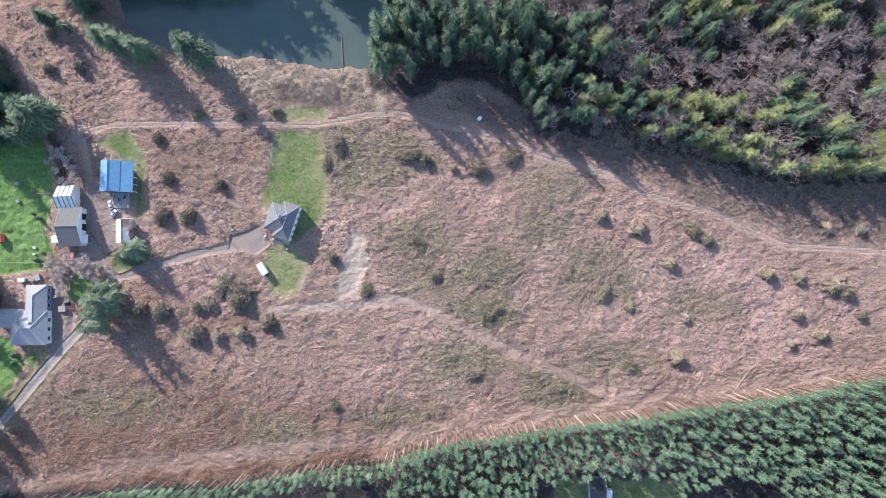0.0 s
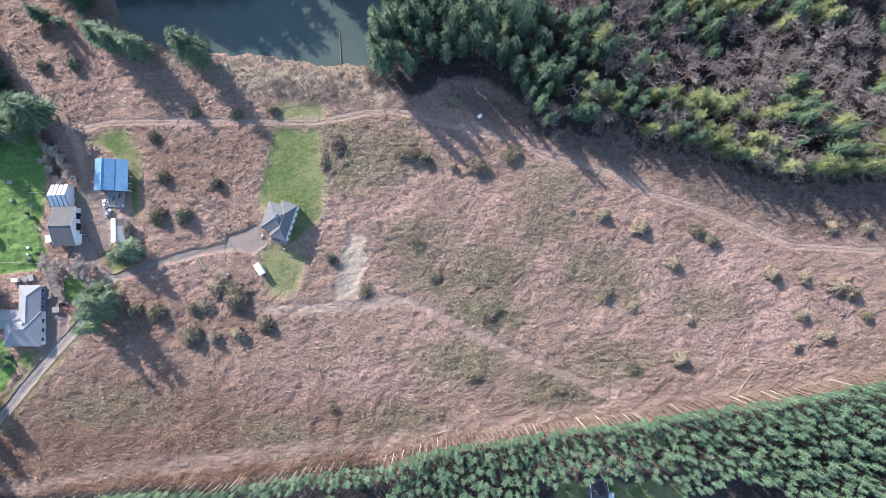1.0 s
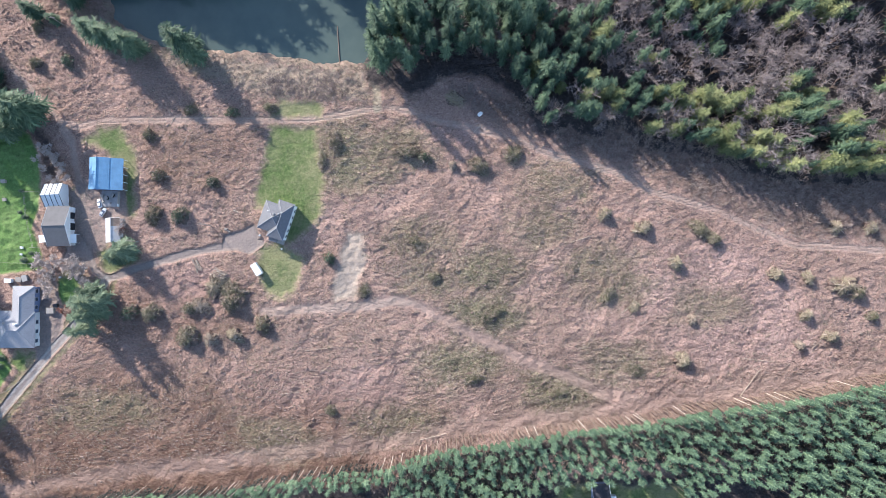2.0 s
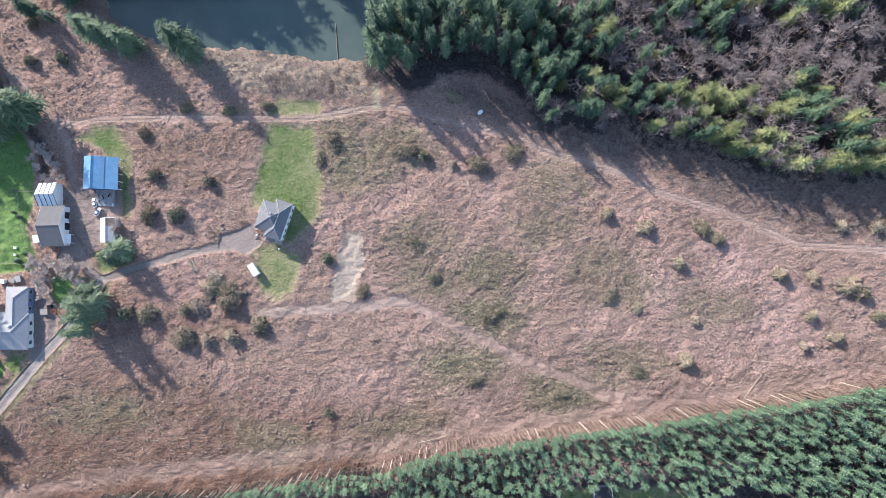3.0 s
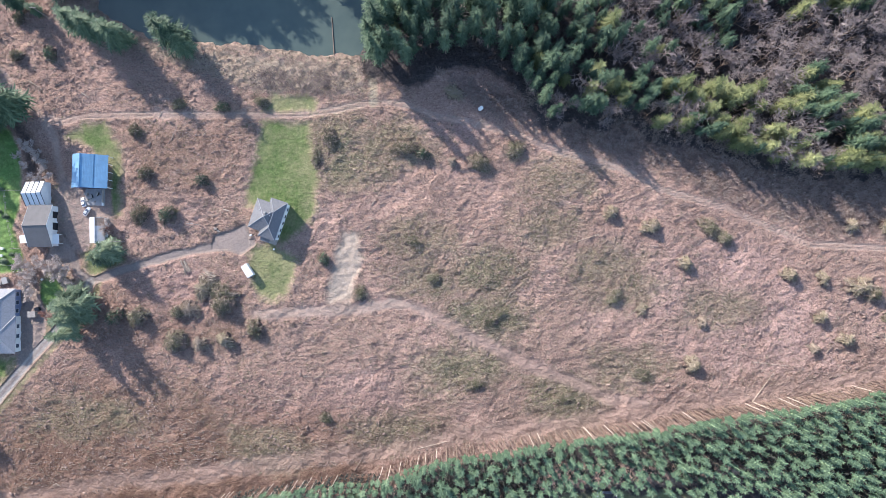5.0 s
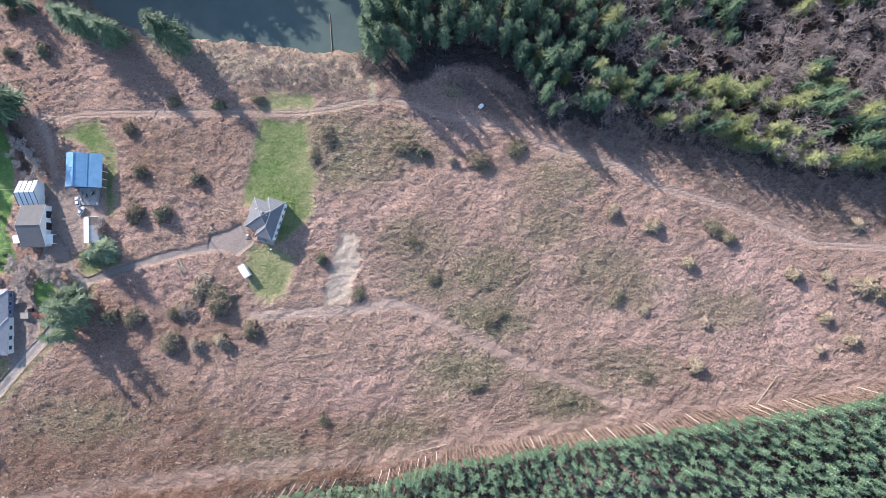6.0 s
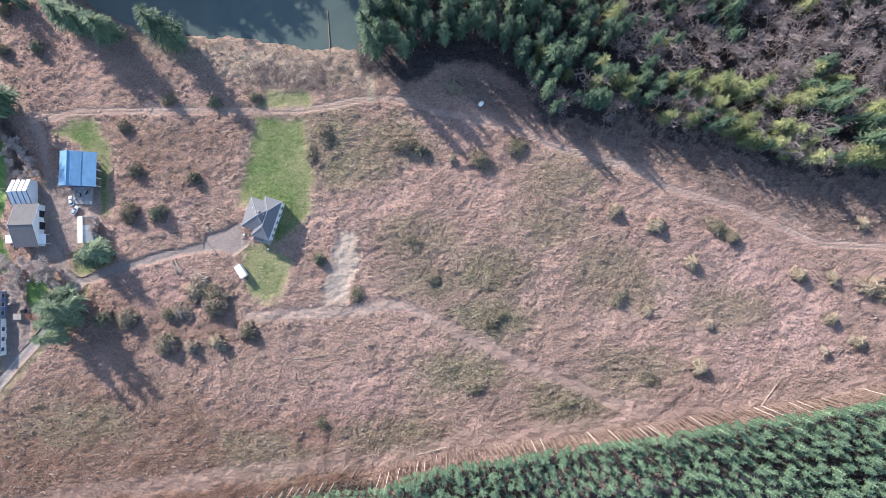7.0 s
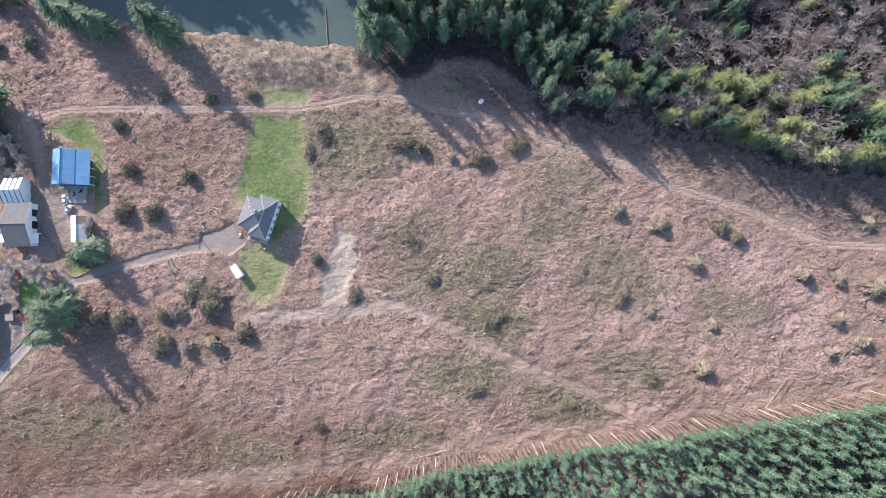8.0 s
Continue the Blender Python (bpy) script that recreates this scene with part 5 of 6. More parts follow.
def yard():
    for (x, y), turn, label, paint in (((-129.1, 24.0), 103, "small white parked car beside the barn slab", CAR_WHITE), ((-127.5, 20.6), 58, "small silver-white parked car on the drive", CAR_GREY)):
        car(pose(x, y, height(x, y), 0, 0, turn) @ Matrix.Scale(0.8, 4), label, paint)
    van()
    for (x, y), tall in (((-86.8, 15.6), 8.5), ((-126.7, -7.3), 8.0), ((-114.1, 9.5), 7.5), ((-143.0, 91.8), 8.5)):
        pole(x, y, tall, "grey wooden utility pole")
    x, y = (-80.4, 13.9)
    m = pose(x, y, height(x, y), 0, 0, -35)
    cart = thing("log_splitter", m, "small grey-brown machine on wheels at the court's edge", "machine")
    box_part("frame", (-1.2, -0.35, 0.4, 1.2, 0.35, 0.6), DARK, cart)
    box_part("engine", (-1.0, -0.4, 0.6, -0.1, 0.4, 1.25), GREY_WOOD, cart, bevel=0.06)
    box_part("beam", (0.0, -0.15, 0.6, 1.4, 0.15, 0.95), GREY_WOOD, cart)
    for yy in (-0.45, 0.45):
        wheel(cart, -0.4, yy, 0.32)
    x, y = (15.3, 58.2)
    tank(x, y, 0.75, 2.2, "white lying tank under the trees", 40)
    for (x, y), r in (((-68.0, 11.9), 0.36), ((-59.6, 6.8), 0.32), ((-142.9, -4.0), 0.4)):
        tank(x, y, r, r * 2.3, "small white round-ended tank in the yard", 20)
    fence([(-158.7, 28.3), (-152.1, 28.3)], "weathered post-and-rail fence on the lawn")
    fence([(-157.8, 28.3), (-156.7, 19.4), (-153.7, 7.2)], "weathered post-and-rail fence along the lawn")
    fence([(-171.7, 1.5), (-158.4, 1.3), (-150.5, 0.6)], "weathered post-and-rail fence below the lawn")
    fence([(-154.6, 7.2), (-149.8, 7.0)], "weathered fence beside the grey barn")
    fence([(-170.1, -49.6), (-162.3, -46.7), (-155.5, -41.8), (-151.8, -38.3)], "pale post-and-rail fence beside the lane")
    for (x, y), w, d, h, mat, label in (
            ((-165.5, 32.3), 1.6, 1.2, 0.9, GREY_WOOD, "grey weathered hutch on the lawn"),
            ((-165.3, 25.4), 1.2, 1.0, 0.6, GREY_WOOD, "small grey box on the lawn"),
            ((-158.1, 7.2), 0.9, 0.7, 0.8, WHITE, "small white box on the lawn"),
            ((-158.1, 4.6), 0.7, 0.6, 0.6, WHITE, "small white box on the lawn"),
            ((-171.3, 10.8), 2.4, 3.0, 2.0, RED, "small shed with an orange-red roof"),
            ((-149.8, 10.5), 2.2, 2.6, 1.2, WHITE, "white covered bin beside the grey barn"),
            ((-162.4, -5.3), 2.4, 1.4, 1.3, WHITE, "white tarped load on the yard's edge"),
            ((-158.7, -4.9), 2.0, 1.6, 0.9, GREY_WOOD, "grey wooden pallet stack beside the yard"),
            ((-156.3, -4.4), 1.8, 2.2, 1.1, CONCRETE, "grey crate beside the yard"),
            ((-146.1, -16.5), 2.6, 2.0, 1.2, GREY_WOOD, "dark stacked timber in the yard"),
            ((-144.3, -14.7), 1.4, 1.2, 1.0, DARK, "dark crate in the yard")):
        ob = thing("bin" if "bin" in label else "box", pose(x, y, height(x, y), 0, 0, random.uniform(-15, 15)), label, "box")
        box_part("body", (-w / 2, -d / 2, 0, w / 2, d / 2, h), mat, ob, bevel=0.06)
        poly_part("lid", [(-w / 2 - 0.08, -d / 2 - 0.08, h + 0.06), (w / 2 + 0.08, -d / 2 - 0.08, h + 0.06), (w / 2 + 0.08, d / 2 + 0.08, h + 0.22), (-w / 2 - 0.08, d / 2 + 0.08, h + 0.22)], 0.05, mat, ob)
    a, b = (-39.5, 92.6), (-38.5, 78.2)
    ob = thing("log_boom", Matrix(), "thin dark log floating out from the bank", "log")
    mesh_object("log", *tubes([(a[0], a[1], -0.68)], [(b[0], b[1], -0.5)], 0.16, 0.2, 7), BARK, ob)


yard()


def lone_logs():
    """Felled stems that lie singly on the field."""
    ends = [((-97.5, 46.8), (-95.8, 51.7), 0.22), ((-102.5, 54.8), (-101.0, 57.5), 0.16), ((-149.6, 68.3), (-145.5, 65.6), 0.2), ((-148.6, 66.5), (-145.9, 64.9), 0.18), ((-130.8, 64.2), (-128.0, 62.4), 0.18),
            ((112.6, -48.2), (120.2, -38.0), 0.17), ((-30.2, -72.6), (-27.0, -67.1), 0.15), ((-24.6, 22.7), (-21.5, 27.6), 0.17), ((-25.5, 18.3), (-14.9, 16.6), 0.15), ((-51.3, -31.7), (-39.0, -30.1), 0.15),
            ((9.8, 8.6), (14.4, 17.0), 0.14), ((49.8, 9.5), (58.4, 12.2), 0.14), ((26.4, -5.2), (32.6, -1.0), 0.15), ((113.6, -34.1), (125.7, -35.4), 0.14), ((-7.5, -64.7), (2.8, -62.1), 0.16)]
    ends += [((-49.0, -39.0), (-38.7, -39.0), 0.13), ((-44.6, -39.7), (-40.9, -36.9), 0.14), ((68.6, -17.2), (74.1, -13.5), 0.16), ((38.4, 45.4), (43.0, 48.5), 0.16), ((12.9, 51.2), (18.3, 57.5), 0.17),
            ((-78.3, 21.4), (-75.6, 20.5), 0.24), ((-36.9, -50.1), (-28.2, -49.2), 0.13), ((-59.8, -47.7), (-51.1, -46.8), 0.12), ((87.5, -30.9), (92.9, -34.6), 0.16), ((139.6, -30.8), (144.2, -26.3), 0.15)]
    for i, ((x0, y0), (x1, y1), r) in enumerate(ends):
        z0, z1 = height(x0, y0) + r, height(x1, y1) + r
        log = thing("log", pose((x0 + x1) / 2, (y0 + y1) / 2, (z0 + z1) / 2), "felled stem lying on the cleared soil", "log", "felled stems")
        h = np.array([(x1 - x0) / 2, (y1 - y0) / 2, (z1 - z0) / 2])
        r *= 0.72
        mesh_object("stem", *tubes([-h], [h], r, r * 0.6, 8), FRESH_WOOD if i % 3 else SLASH, log)
        side = np.array([-h[1], h[0], 0]) / np.linalg.norm(h)
        for f, s in ((-0.2, 1), (0.35, -1), (0.6, 1)):
            mesh_object("branch_stub", *tubes([h * f], [h * (f + 0.1) + side * s * 0.5 + [0, 0, 0.12]], r * 0.35, r * 0.2, 5), SLASH, log)


lone_logs()


def log_stack(x, y, turn, count, long, seed, label):
    """Trimmed stems thrown together, roughly side by side, two or three deep."""
    g = np.random.RandomState(seed)
    stack = thing("log_stack", pose(x, y, height(x, y), 0, 0, turn), label, "log stack")
    for i in range(count):
        layer, spot = divmod(i, max(2, count // 2))
        across = (spot - count / 4) * 0.5 + layer * 0.25 + g.uniform(-0.15, 0.15)
        half, skew, r = long / 2 * g.uniform(0.7, 1.1), g.uniform(-0.35, 0.35), g.uniform(0.13, 0.22)
        shift, z = g.uniform(-0.6, 0.6), 0.2 + layer * 0.38
        mesh_object("log", *tubes([(shift - half, across - half * skew, z)], [(shift + half, across + half * skew, z + g.uniform(0, 0.2))], r, r * 0.75, 8), FRESH_WOOD if i % 3 == 0 else SLASH, stack)


log_stack(-83.3, -3.3, -18, 18, 5.0, 301, "stack of trimmed brown logs beside the drive")
log_stack(-91.2, 0.8, -62, 9, 5.5, 302, "loose row of slender stems beside the drive")


# ---- slash piles and litter ----
def slash_pile(x, y, rx, ry, tall, seed, tone, turn=0.0, label="", sticks=170):
    """A heap of stumps and branches: earthy core, crossing limbs, some boughs."""
    rng = random.Random(seed)
    g = np.random.RandomState(seed)
    ob = thing("brush_pile", pose(x, y, height(x, y), 0, 0, turn), label, "brush pile", "brush piles")
    bm = bmesh.new()
    bmesh.ops.create_icosphere(bm, subdivisions=3, radius=1)
    for v in bm.verts:
        k = 0.74 + 0.5 * noise.noise(v.co * 1.9 + Vector((seed, 0, 0))) + 0.22 * noise.noise(v.co * 5.0 + Vector((0, seed, 0)))
        v.co = Vector((v.co.x * rx * k, v.co.y * ry * k, max(-0.3, v.co.z) * tall * k * 0.85))
    part("core", bm, HEAP_SOIL, ob, "dark earthy heap")
    n = sticks
    wood = {"pale": PALE_PILE, "green": PILE_WOOD, "dark": BARK, "red": PILE_WOOD}[tone]
    ang = g.uniform(0, 6.283, n)
    rad = np.sqrt(g.uniform(0, 1, n)) * (0.8 + 0.35 * np.sin(ang * 2 + seed) + 0.2 * np.sin(ang * 5 + seed * 2))
    mid = np.stack([np.cos(ang) * rad * rx * 0.85, np.sin(ang) * rad * ry * 0.85, tall * (1 - np.minimum(rad, 1) ** 1.6) * 0.85 + 0.15 + g.uniform(-0.1, 0.3, n)], 1)
    stray = 0.45 if tone in ("pale", "red") else 0.8
    d = np.stack([np.cos(ang) + g.normal(0, stray, n), np.sin(ang) + g.normal(0, stray, n), -rad * tall / max(rx, ry) * 0.9 + g.normal(0, 0.25, n)], 1)
    d /= np.linalg.norm(d, axis=1)[:, None]
    half = g.uniform(0.3, 1.05, n)[:, None] * min(1.4, 0.36 * (rx + ry) / 2 + 0.4)
    a, b = mid - d * half, mid + d * half
    a[:, 2], b[:, 2] = np.maximum(a[:, 2], 0.02), np.maximum(b[:, 2], 0.02)
    r = g.uniform(0.04, 0.15, n)
    tagged(mesh_object("brushwood", *tubes(a, b, r, r * 0.5, 4), wood, ob), kind="stuff")
    long = max(4, n // 12)
    for i in range(long):
        mesh_object("limb", *tubes(a[i:i + 1] - d[i:i + 1] * half[i] * 0.3 + [0, 0, 0.2], b[i:i + 1] + d[i:i + 1] * half[i] * 0.3 + [0, 0, 0.2], 0.13, 0.06, 5), FRESH_WOOD if tone == "pale" and i % 5 == 0 else SLASH, ob)
    if tone in ("green", "dark"):
        c = mid[: int(n * 0.7)] + np.array([0, 0, 0.1])
        v, f = leaf_cloud([tuple(p) for p in c], 6, 0.45, 0.28, rng, 0.3)
        tagged(fast_mesh("foliage", v, f, FIR if tone == "dark" and seed % 2 else SLASH_LEAF, ob), kind="stuff")
    elif tone == "pale":
        c = mid[: int(n * 0.3)] + np.array([0, 0, 0.1])
        v, f = leaf_cloud([tuple(p) for p in c], 4, 0.4, 0.24, rng, 0.25)
        tagged(fast_mesh("foliage", v, f, WITHERED, ob), kind="stuff")


PILES_WEST = [
    ((-108.1, 19.4), 3.6, 3.6, 2.6, "dark"), ((-98.1, 19.4), 3.3, 3.3, 2.5, "dark"), ((-106.6, 34.5), 2.4, 2.4, 1.8, "dark"), ((-85.9, 32.0), 2.2, 2.2, 1.8, "dark"),
    ((-110.6, 50.1), 2.4, 2.6, 1.8, "dark"), ((-142.0, 78.4), 2.3, 2.4, 1.8, "dark"), ((-153.5, 91.3), 2.0, 2.0, 1.5, "dark"), ((-154.3, 77.8), 2.2, 1.8, 1.4, "green"),
    ((-95.0, 59.7), 2.2, 2.0, 1.6, "dark"), ((-79.0, 58.8), 2.2, 2.0, 1.6, "dark"), ((-64.8, 60.6), 2.4, 1.8, 1.3, "green"), ((-41.7, 3.3), 2.0, 2.0, 1.6, "dark")]
PILES_YARD = [
    ((-108.2, -17.3), 3.7, 3.5, 2.6, "green"), ((-94.5, -26.0), 4.0, 4.8, 3.0, "green"), ((-85.7, -27.1), 2.6, 3.0, 2.2, "red"), ((-76.9, -25.6), 3.2, 2.8, 2.2, "pale"),
    ((-66.3, -21.7), 3.2, 3.2, 2.4, "dark"), ((-77.8, -12.9), 4.6, 3.6, 2.8, "green"), ((-84.5, -7.0), 4.0, 5.0, 1.8, "pale"), ((-116.1, -17.3), 3.0, 3.2, 2.2, "dark"),
    ((-93.8, -15.8), 2.6, 2.4, 1.8, "green"), ((-89.8, -14.7), 4.0, 3.0, 1.4, "red")]
PILES_YARD += [((-78.6, -9.3), 7.5, 4.0, 1.3, "green")]
PILES_NORTH = [
    ((-12.1, 43.6), 5.2, 2.6, 1.4, "green"), ((-6.1, 41.6), 2.4, 2.2, 1.6, "dark"), ((14.7, 38.3), 4.2, 3.6, 1.9, "green"), ((4.9, 38.5), 1.7, 1.6, 1.3, "red"),
    ((27.7, 42.7), 4.2, 3.4, 1.4, "green"), ((62.2, 20.1), 2.7, 2.5, 2.0, "pale"), ((76.7, 15.0), 3.2, 3.0, 2.2, "pale"), ((98.0, 14.4), 4.4, 3.2, 1.6, "green"),
    ((103.0, 10.9), 3.0, 2.8, 1.8, "green"), ((89.0, 1.6), 2.8, 2.5, 1.8, "pale"), ((149.6, 15.1), 2.6, 2.2, 1.3, "pale"), ((162.4, 15.1), 2.5, 2.3, 1.6, "pale")]
PILES_EAST = [
    ((126.6, -2.5), 2.6, 2.8, 1.9, "pale"), ((138.6, -4.0), 1.9, 2.6, 1.3, "pale"), ((152.1, -7.1), 7.4, 3.6, 2.4, "pale"), ((156.5, -9.3), 3.2, 2.4, 2.0, "green"),
    ((137.5, -17.8), 2.4, 2.2, 1.8, "pale"), ((162.1, -18.0), 1.7, 1.9, 1.4, "green"), ((146.6, -25.8), 3.0, 2.4, 1.9, "pale"), ((135.2, -29.3), 1.9, 1.8, 1.3, "red"),
    ((91.1, -34.8), 3.4, 3.0, 2.1, "pale"), ((94.8, -20.0), 2.0, 1.9, 1.6, "red"), ((73.0, -15.0), 2.0, 2.2, 0.9, "pale"), ((63.2, -10.2), 1.8, 4.2, 0.9, "green")]
PILES_FLAT = [
    ((-9.1, 9.5), 3.2, 2.0, 0.6, "green"), ((-2.1, -3.7), 3.2, 1.4, 0.6, "green"), ((18.1, -19.0), 3.4, 2.2, 0.7, "green"), ((12.8, -41.6), 3.6, 2.4, 0.8, "green"),
    ((44.8, -46.7), 3.2, 1.8, 0.6, "green"), ((-40.4, -53.7), 1.8, 2.2, 0.6, "green"), ((5.6, 64.0), 3.8, 2.6, 1.0, "pale"), ((-39.8, 47.6), 2.6, 3.4, 0.9, "green"),
    ((-44.6, 40.5), 1.6, 3.2, 0.9, "green"), ((22.0, -16.4), 2.0, 1.2, 0.5, "green"), ((-28.4, -9.2), 2.0, 3.0, 0.6, "green"), ((73.2, -38.5), 3.0, 3.6, 0.4, "green")]
WORDS = {"dark": "rounded heap of dark green boughs on bare soil", "green": "heap of withered boughs and branches on bare soil",
         "pale": "heap of pale sunlit roots and branches on bare soil", "red": "reddish-brown heap of stumps and roots"}
for row, piles in enumerate((PILES_WEST, PILES_YARD, PILES_NORTH, PILES_EAST, PILES_FLAT)):
    for col, ((x, y), rx, ry, tall, tone) in enumerate(piles):
        tall *= 1.3 if row < 4 else 0.55
        turn = {(2, 7): -35, (3, 11): -25}.get((row, col), 0)
        slash_pile(x, y, rx * 1.15, ry * 1.15, tall, 200 + row * 20 + col, tone, turn, WORDS[tone], int(90 + 28 * (rx + ry)))

FIELD = [(-187.4, 78.7), (-160.1, 60.6), (-144.1, 47.2), (-139.3, 31.6), (-114.5, 31.6), (-113.9, 0.6), (-127.2, -14.7), (-157.0, -49.6), (-182.6, -71.1), (-181.9, -90.4), (-104.0, -77.5), (-30.2, -69.9), (48.0, -57.9), (113.3, -48.2), (191.8, -36.2), (193.2, 5.2), (131.9, 9.6), (92.7, 26.1), (26.7, 50.5), (-17.7, 61.7), (-31.1, 67.4), (-107.0, 83.2), (-152.7, 119.6), (-188.7, 119.6)]
BARE_OF = LAWNS + FRESH_LAWNS + [COURT, YARD, YARD_NORTH, APRON, POND, STRIP]


def loose_spots(n, seed, outline=FIELD):
    g = np.random.RandomState(seed)
    x, y = g.uniform(-172, 170, n), g.uniform(-96, 112, n)
    ok = inside(x, y, outline) > 0
    for p in BARE_OF:
        ok &= inside(x, y, p) < -0.6
    for line, gap in ((TRACK, 1.5), (LOWER_TRACK, 1.9), (EDGE_TRACK, 1.6), (DRIVE, 2.4), (BARN_LANE, 2.0), (LANE, 2.6)):
        ok &= line_distance(x, y, line) > gap
    return x[ok], y[ok], g


def drag_angle(x, y):
    """The lie of the litter: swept in broad curves by the machines."""
    return 0.25 + 1.5 * value_noise(x, y, 38, 31) + 0.9 * value_noise(x, y, 11, 32)


def build_clods():
    x, y, g = loose_spots(130000, 51)
    thin = g.uniform(0, 1, len(x)) < 0.45 + value_noise(x, y, 9, 41) + 0.5 * value_noise(x, y, 3.5, 42)
    x, y = x[thin], y[thin]
    n, z = len(x), terrain(x, y)
    r = g.gamma(2.4, 0.05, n) + 0.06
    a = drag_angle(x, y) + g.normal(0, 0.5, n)
    ca, sa = np.cos(a), np.sin(a)
    lx, ly, lz = r * g.uniform(1.0, 2.5, n), r * g.uniform(0.6, 1.0, n), r * g.uniform(0.6, 1.15, n)
    shape = np.array([(1, 0, 0), (0, 1, 0), (-1, 0, 0), (0, -1, 0), (0.1, 0.1, 1), (0, 0, -0.6)], float)
    v = shape[None] * np.stack([lx, ly, lz], 1)[:, None] * g.uniform(0.6, 1.35, (n, 6, 1))
    v = np.stack([v[..., 0] * ca[:, None] - v[..., 1] * sa[:, None], v[..., 0] * sa[:, None] + v[..., 1] * ca[:, None], v[..., 2]], 2)
    v += np.stack([x, y, z + lz * 0.25], 1)[:, None]
    f = np.array([(0, 1, 4), (1, 2, 4), (2, 3, 4), (3, 0, 4), (1, 0, 5), (2, 1, 5), (3, 2, 5), (0, 3, 5)])
    f = (np.arange(n)[:, None, None] * 6 + f[None]).reshape(-1, 3)
    tagged(fast_mesh("clods", v.reshape(-1, 3), f, CLOD), "reddish-brown clods and root lumps scattered on soil", "clods", kind="stuff")


def build_sticks():
    for name, count, seed, lo, hi, rad, mat, label in (
            ("slash", 55000, 61, 0.35, 1.7, 0.05, SLASH, "broken branches strewn over the cleared soil"),
            ("pale_slash", 9000, 62, 0.5, 2.2, 0.055, FRESH_WOOD, "pale split wood strewn over the cleared soil"),
            ("poles", 600, 63, 2.0, 5.0, 0.085, SLASH, "long thin stems lying on the cleared soil")):
        x, y, g = loose_spots(count, seed)
        keep = g.uniform(0, 1, len(x)) < 0.5 + value_noise(x, y, 13, seed) * 1.2
        x, y = x[keep], y[keep]
        n = len(x)
        a = drag_angle(x, y) + g.normal(0, 0.55, n)
        half = g.uniform(lo, hi, n) / 1.6
        dx, dy = np.cos(a) * half, np.sin(a) * half
        p = np.stack([x - dx, y - dy, terrain(x - dx, y - dy) + rad + g.uniform(0, 0.08, n)], 1)
        q = np.stack([x + dx, y + dy, terrain(x + dx, y + dy) + rad + g.uniform(0, 0.16, n)], 1)
        r = rad * g.uniform(0.5, 1.5, n)
        v, f = tubes(p, q, r, r * 0.6, 3)
        tagged(fast_mesh(name, v, np.array([face for face in f if len(face) == 4]), mat), label, "branches", kind="stuff")


def build_stumps():
    x, y, g = loose_spots(1500, 71)
    keep = g.uniform(0, 1, len(x)) < 0.5 + value_noise(x, y, 20, 72) * 1.5
    x, y = x[keep], y[keep]
    z = terrain(x, y)
    n = len(x)
    r = g.uniform(0.12, 0.26, n)
    v, f = tubes(np.stack([x, y, z - 0.3], 1), np.stack([x + g.normal(0, 0.05, n), y + g.normal(0, 0.05, n), z + g.uniform(0.15, 0.5, n)], 1), r * 1.25, r, 7)
    tagged(mesh_object("stumps", v, f, SLASH), "low pale cut stumps in the cleared soil", "stumps", kind="stuff")


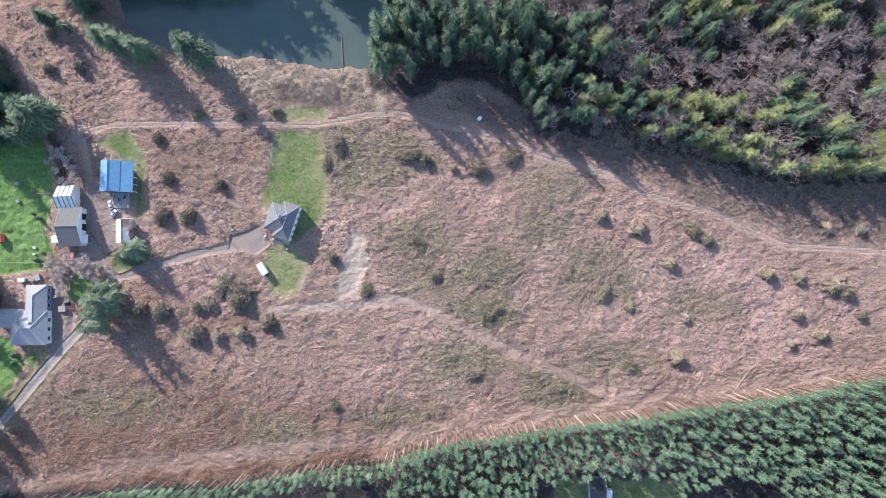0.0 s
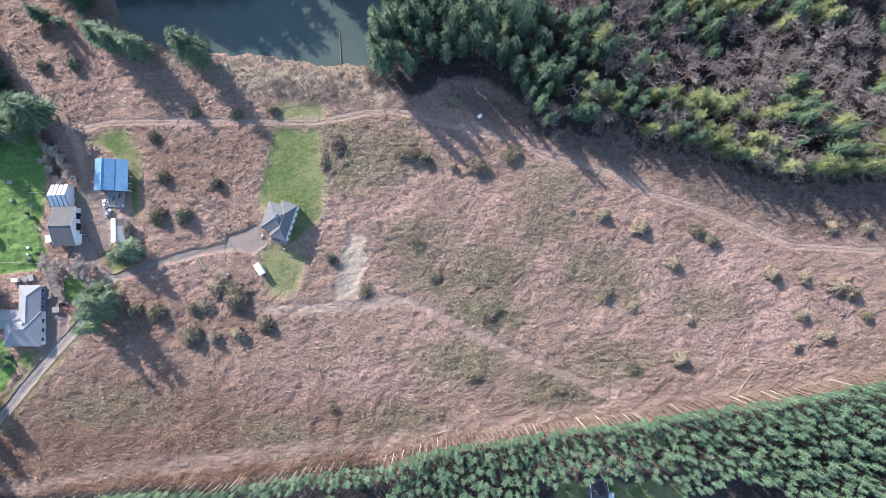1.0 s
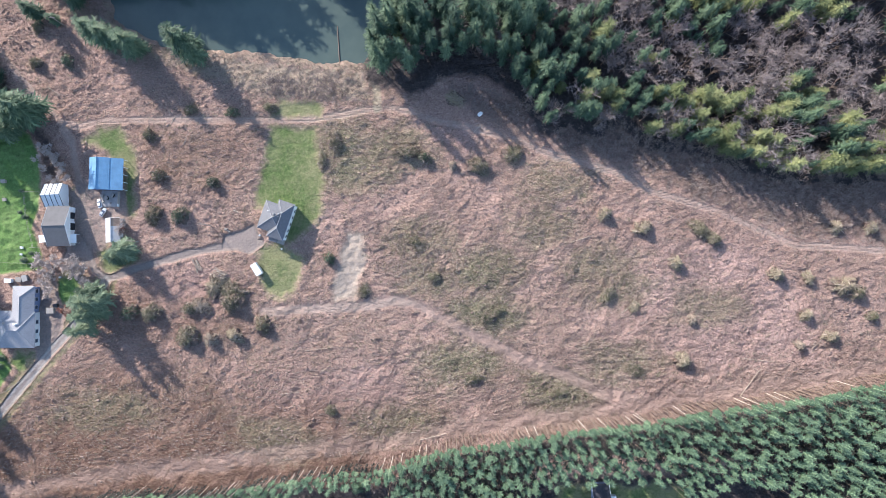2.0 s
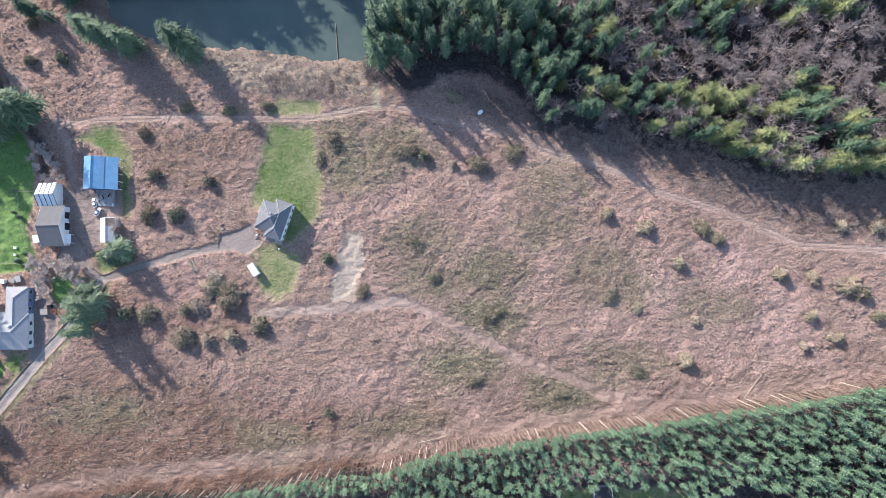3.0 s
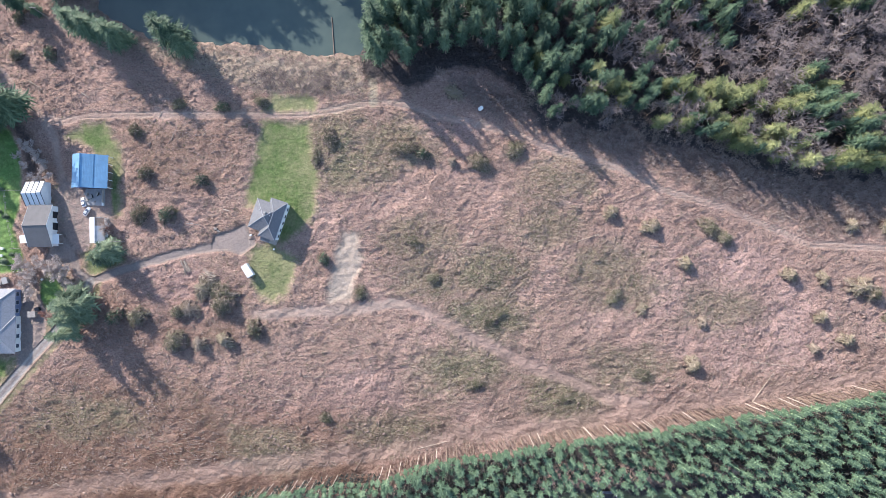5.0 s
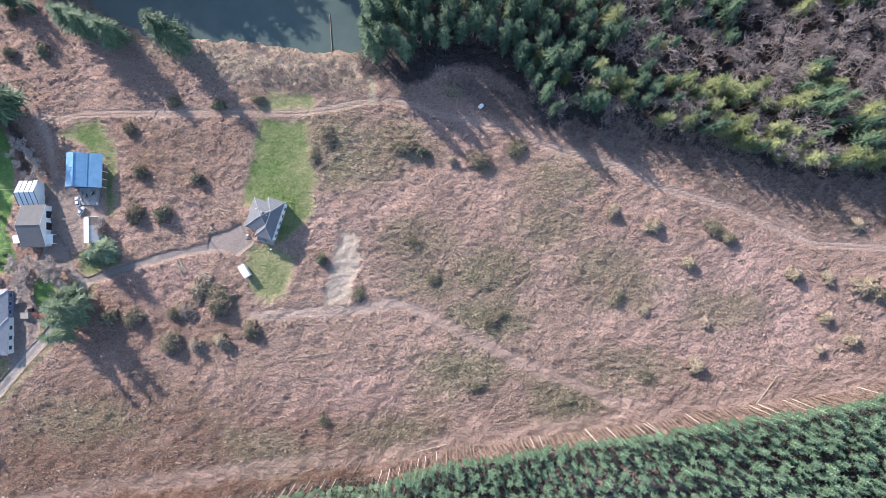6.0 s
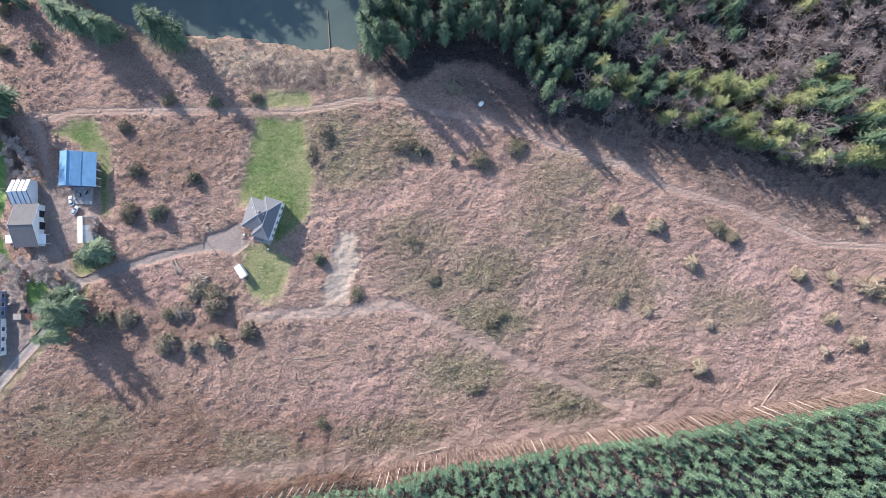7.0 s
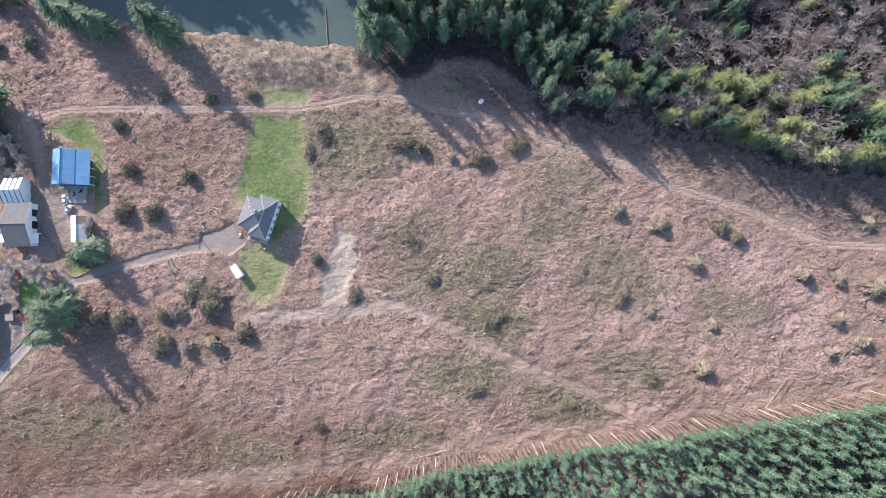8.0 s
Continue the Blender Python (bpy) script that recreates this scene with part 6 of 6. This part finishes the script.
def tuft_cloud(x, y, g, size, lift, per, loose=0.3):
    n = len(x) * per
    cx, cy = np.repeat(x, per) + g.normal(0, loose, n), np.repeat(y, per) + g.normal(0, loose, n)
    cz = terrain(cx, cy)
    a, s = g.uniform(0, 6.283, n), size * g.uniform(0.5, 1.5, n)
    up = lift * g.uniform(0.4, 1.3, n)
    dx, dy = np.cos(a) * s, np.sin(a) * s
    w = 0.13
    v = np.stack([np.stack([cx - dy * w, cy + dx * w, cz], 1), np.stack([cx + dy * w, cy - dx * w, cz], 1), np.stack([cx + dx, cy + dy, cz + up], 1)], 1)
    return v.reshape(-1, 3), np.arange(n * 3).reshape(-1, 3)


THICKET = [(-66.7, 71.9), (-48.9, 74.1), (-28.9, 74.1), (-26.6, 62.9), (-31.0, 60.6), (-48.8, 64.2), (-62.2, 64.2), (-73.3, 66.9)]


def build_tufts():
    x, y, g = loose_spots(26000, 81)
    m = np.zeros_like(x)
    for mx, my in MOSSY:
        m = np.maximum(m, smooth(20, 2, np.hypot((x - mx) * 0.8, (y - my) * 1.5)))
    keep = g.uniform(0, 1, len(x)) < m * 0.5 + 0.08 + 0.3 * np.maximum(0, value_noise(x, y, 9, 83))
    v, f = tuft_cloud(x[keep], y[keep], g, 0.55, 0.35, 6)
    tagged(fast_mesh("weeds", v, f, SLASH_LEAF), "olive weeds and withered sprigs on cleared soil", "weeds", kind="stuff")
    g = np.random.RandomState(84)
    x, y = g.uniform(-172, 170, 30000), g.uniform(-96, 112, 30000)
    wet = inside(x, y, POND)
    keep = (wet < 0.4) & ((wet > -2.5) & (g.uniform(0, 1, len(x)) < 0.9) | (inside(x, y, BANK) > -2) & (g.uniform(0, 1, len(x)) < 0.6))
    keep &= line_distance(x, y, POND_PATH) > 1.6
    v, f = tuft_cloud(x[keep], y[keep], g, 0.55, 0.5, 9)
    tagged(fast_mesh("reeds", v, f, DRY_LEAF), "dry straw-coloured reeds on the pond bank", "reeds", kind="stuff")
    x, y = g.uniform(-75, 172, 13000), g.uniform(0, 85, 13000)
    keep = ((inside(x, y, BRUSH) > 0) | (inside(x, y, THICKET) > 0)) & (line_distance(x, y, TRACK) > 2.2) & (inside(x, y, FOREST) < 6) & (g.uniform(0, 1, len(x)) < 0.65 + value_noise(x, y, 7, 88) * 1.3)
    v, f = tuft_cloud(x[keep], y[keep], g, 0.7, 0.8, 20, 0.65)
    tagged(fast_mesh("undergrowth", v, f, BRUSH_LEAF), "dry brown undergrowth along the wood's edge", "undergrowth", kind="stuff")


build_clods()
build_sticks()
build_stumps()
build_tufts()
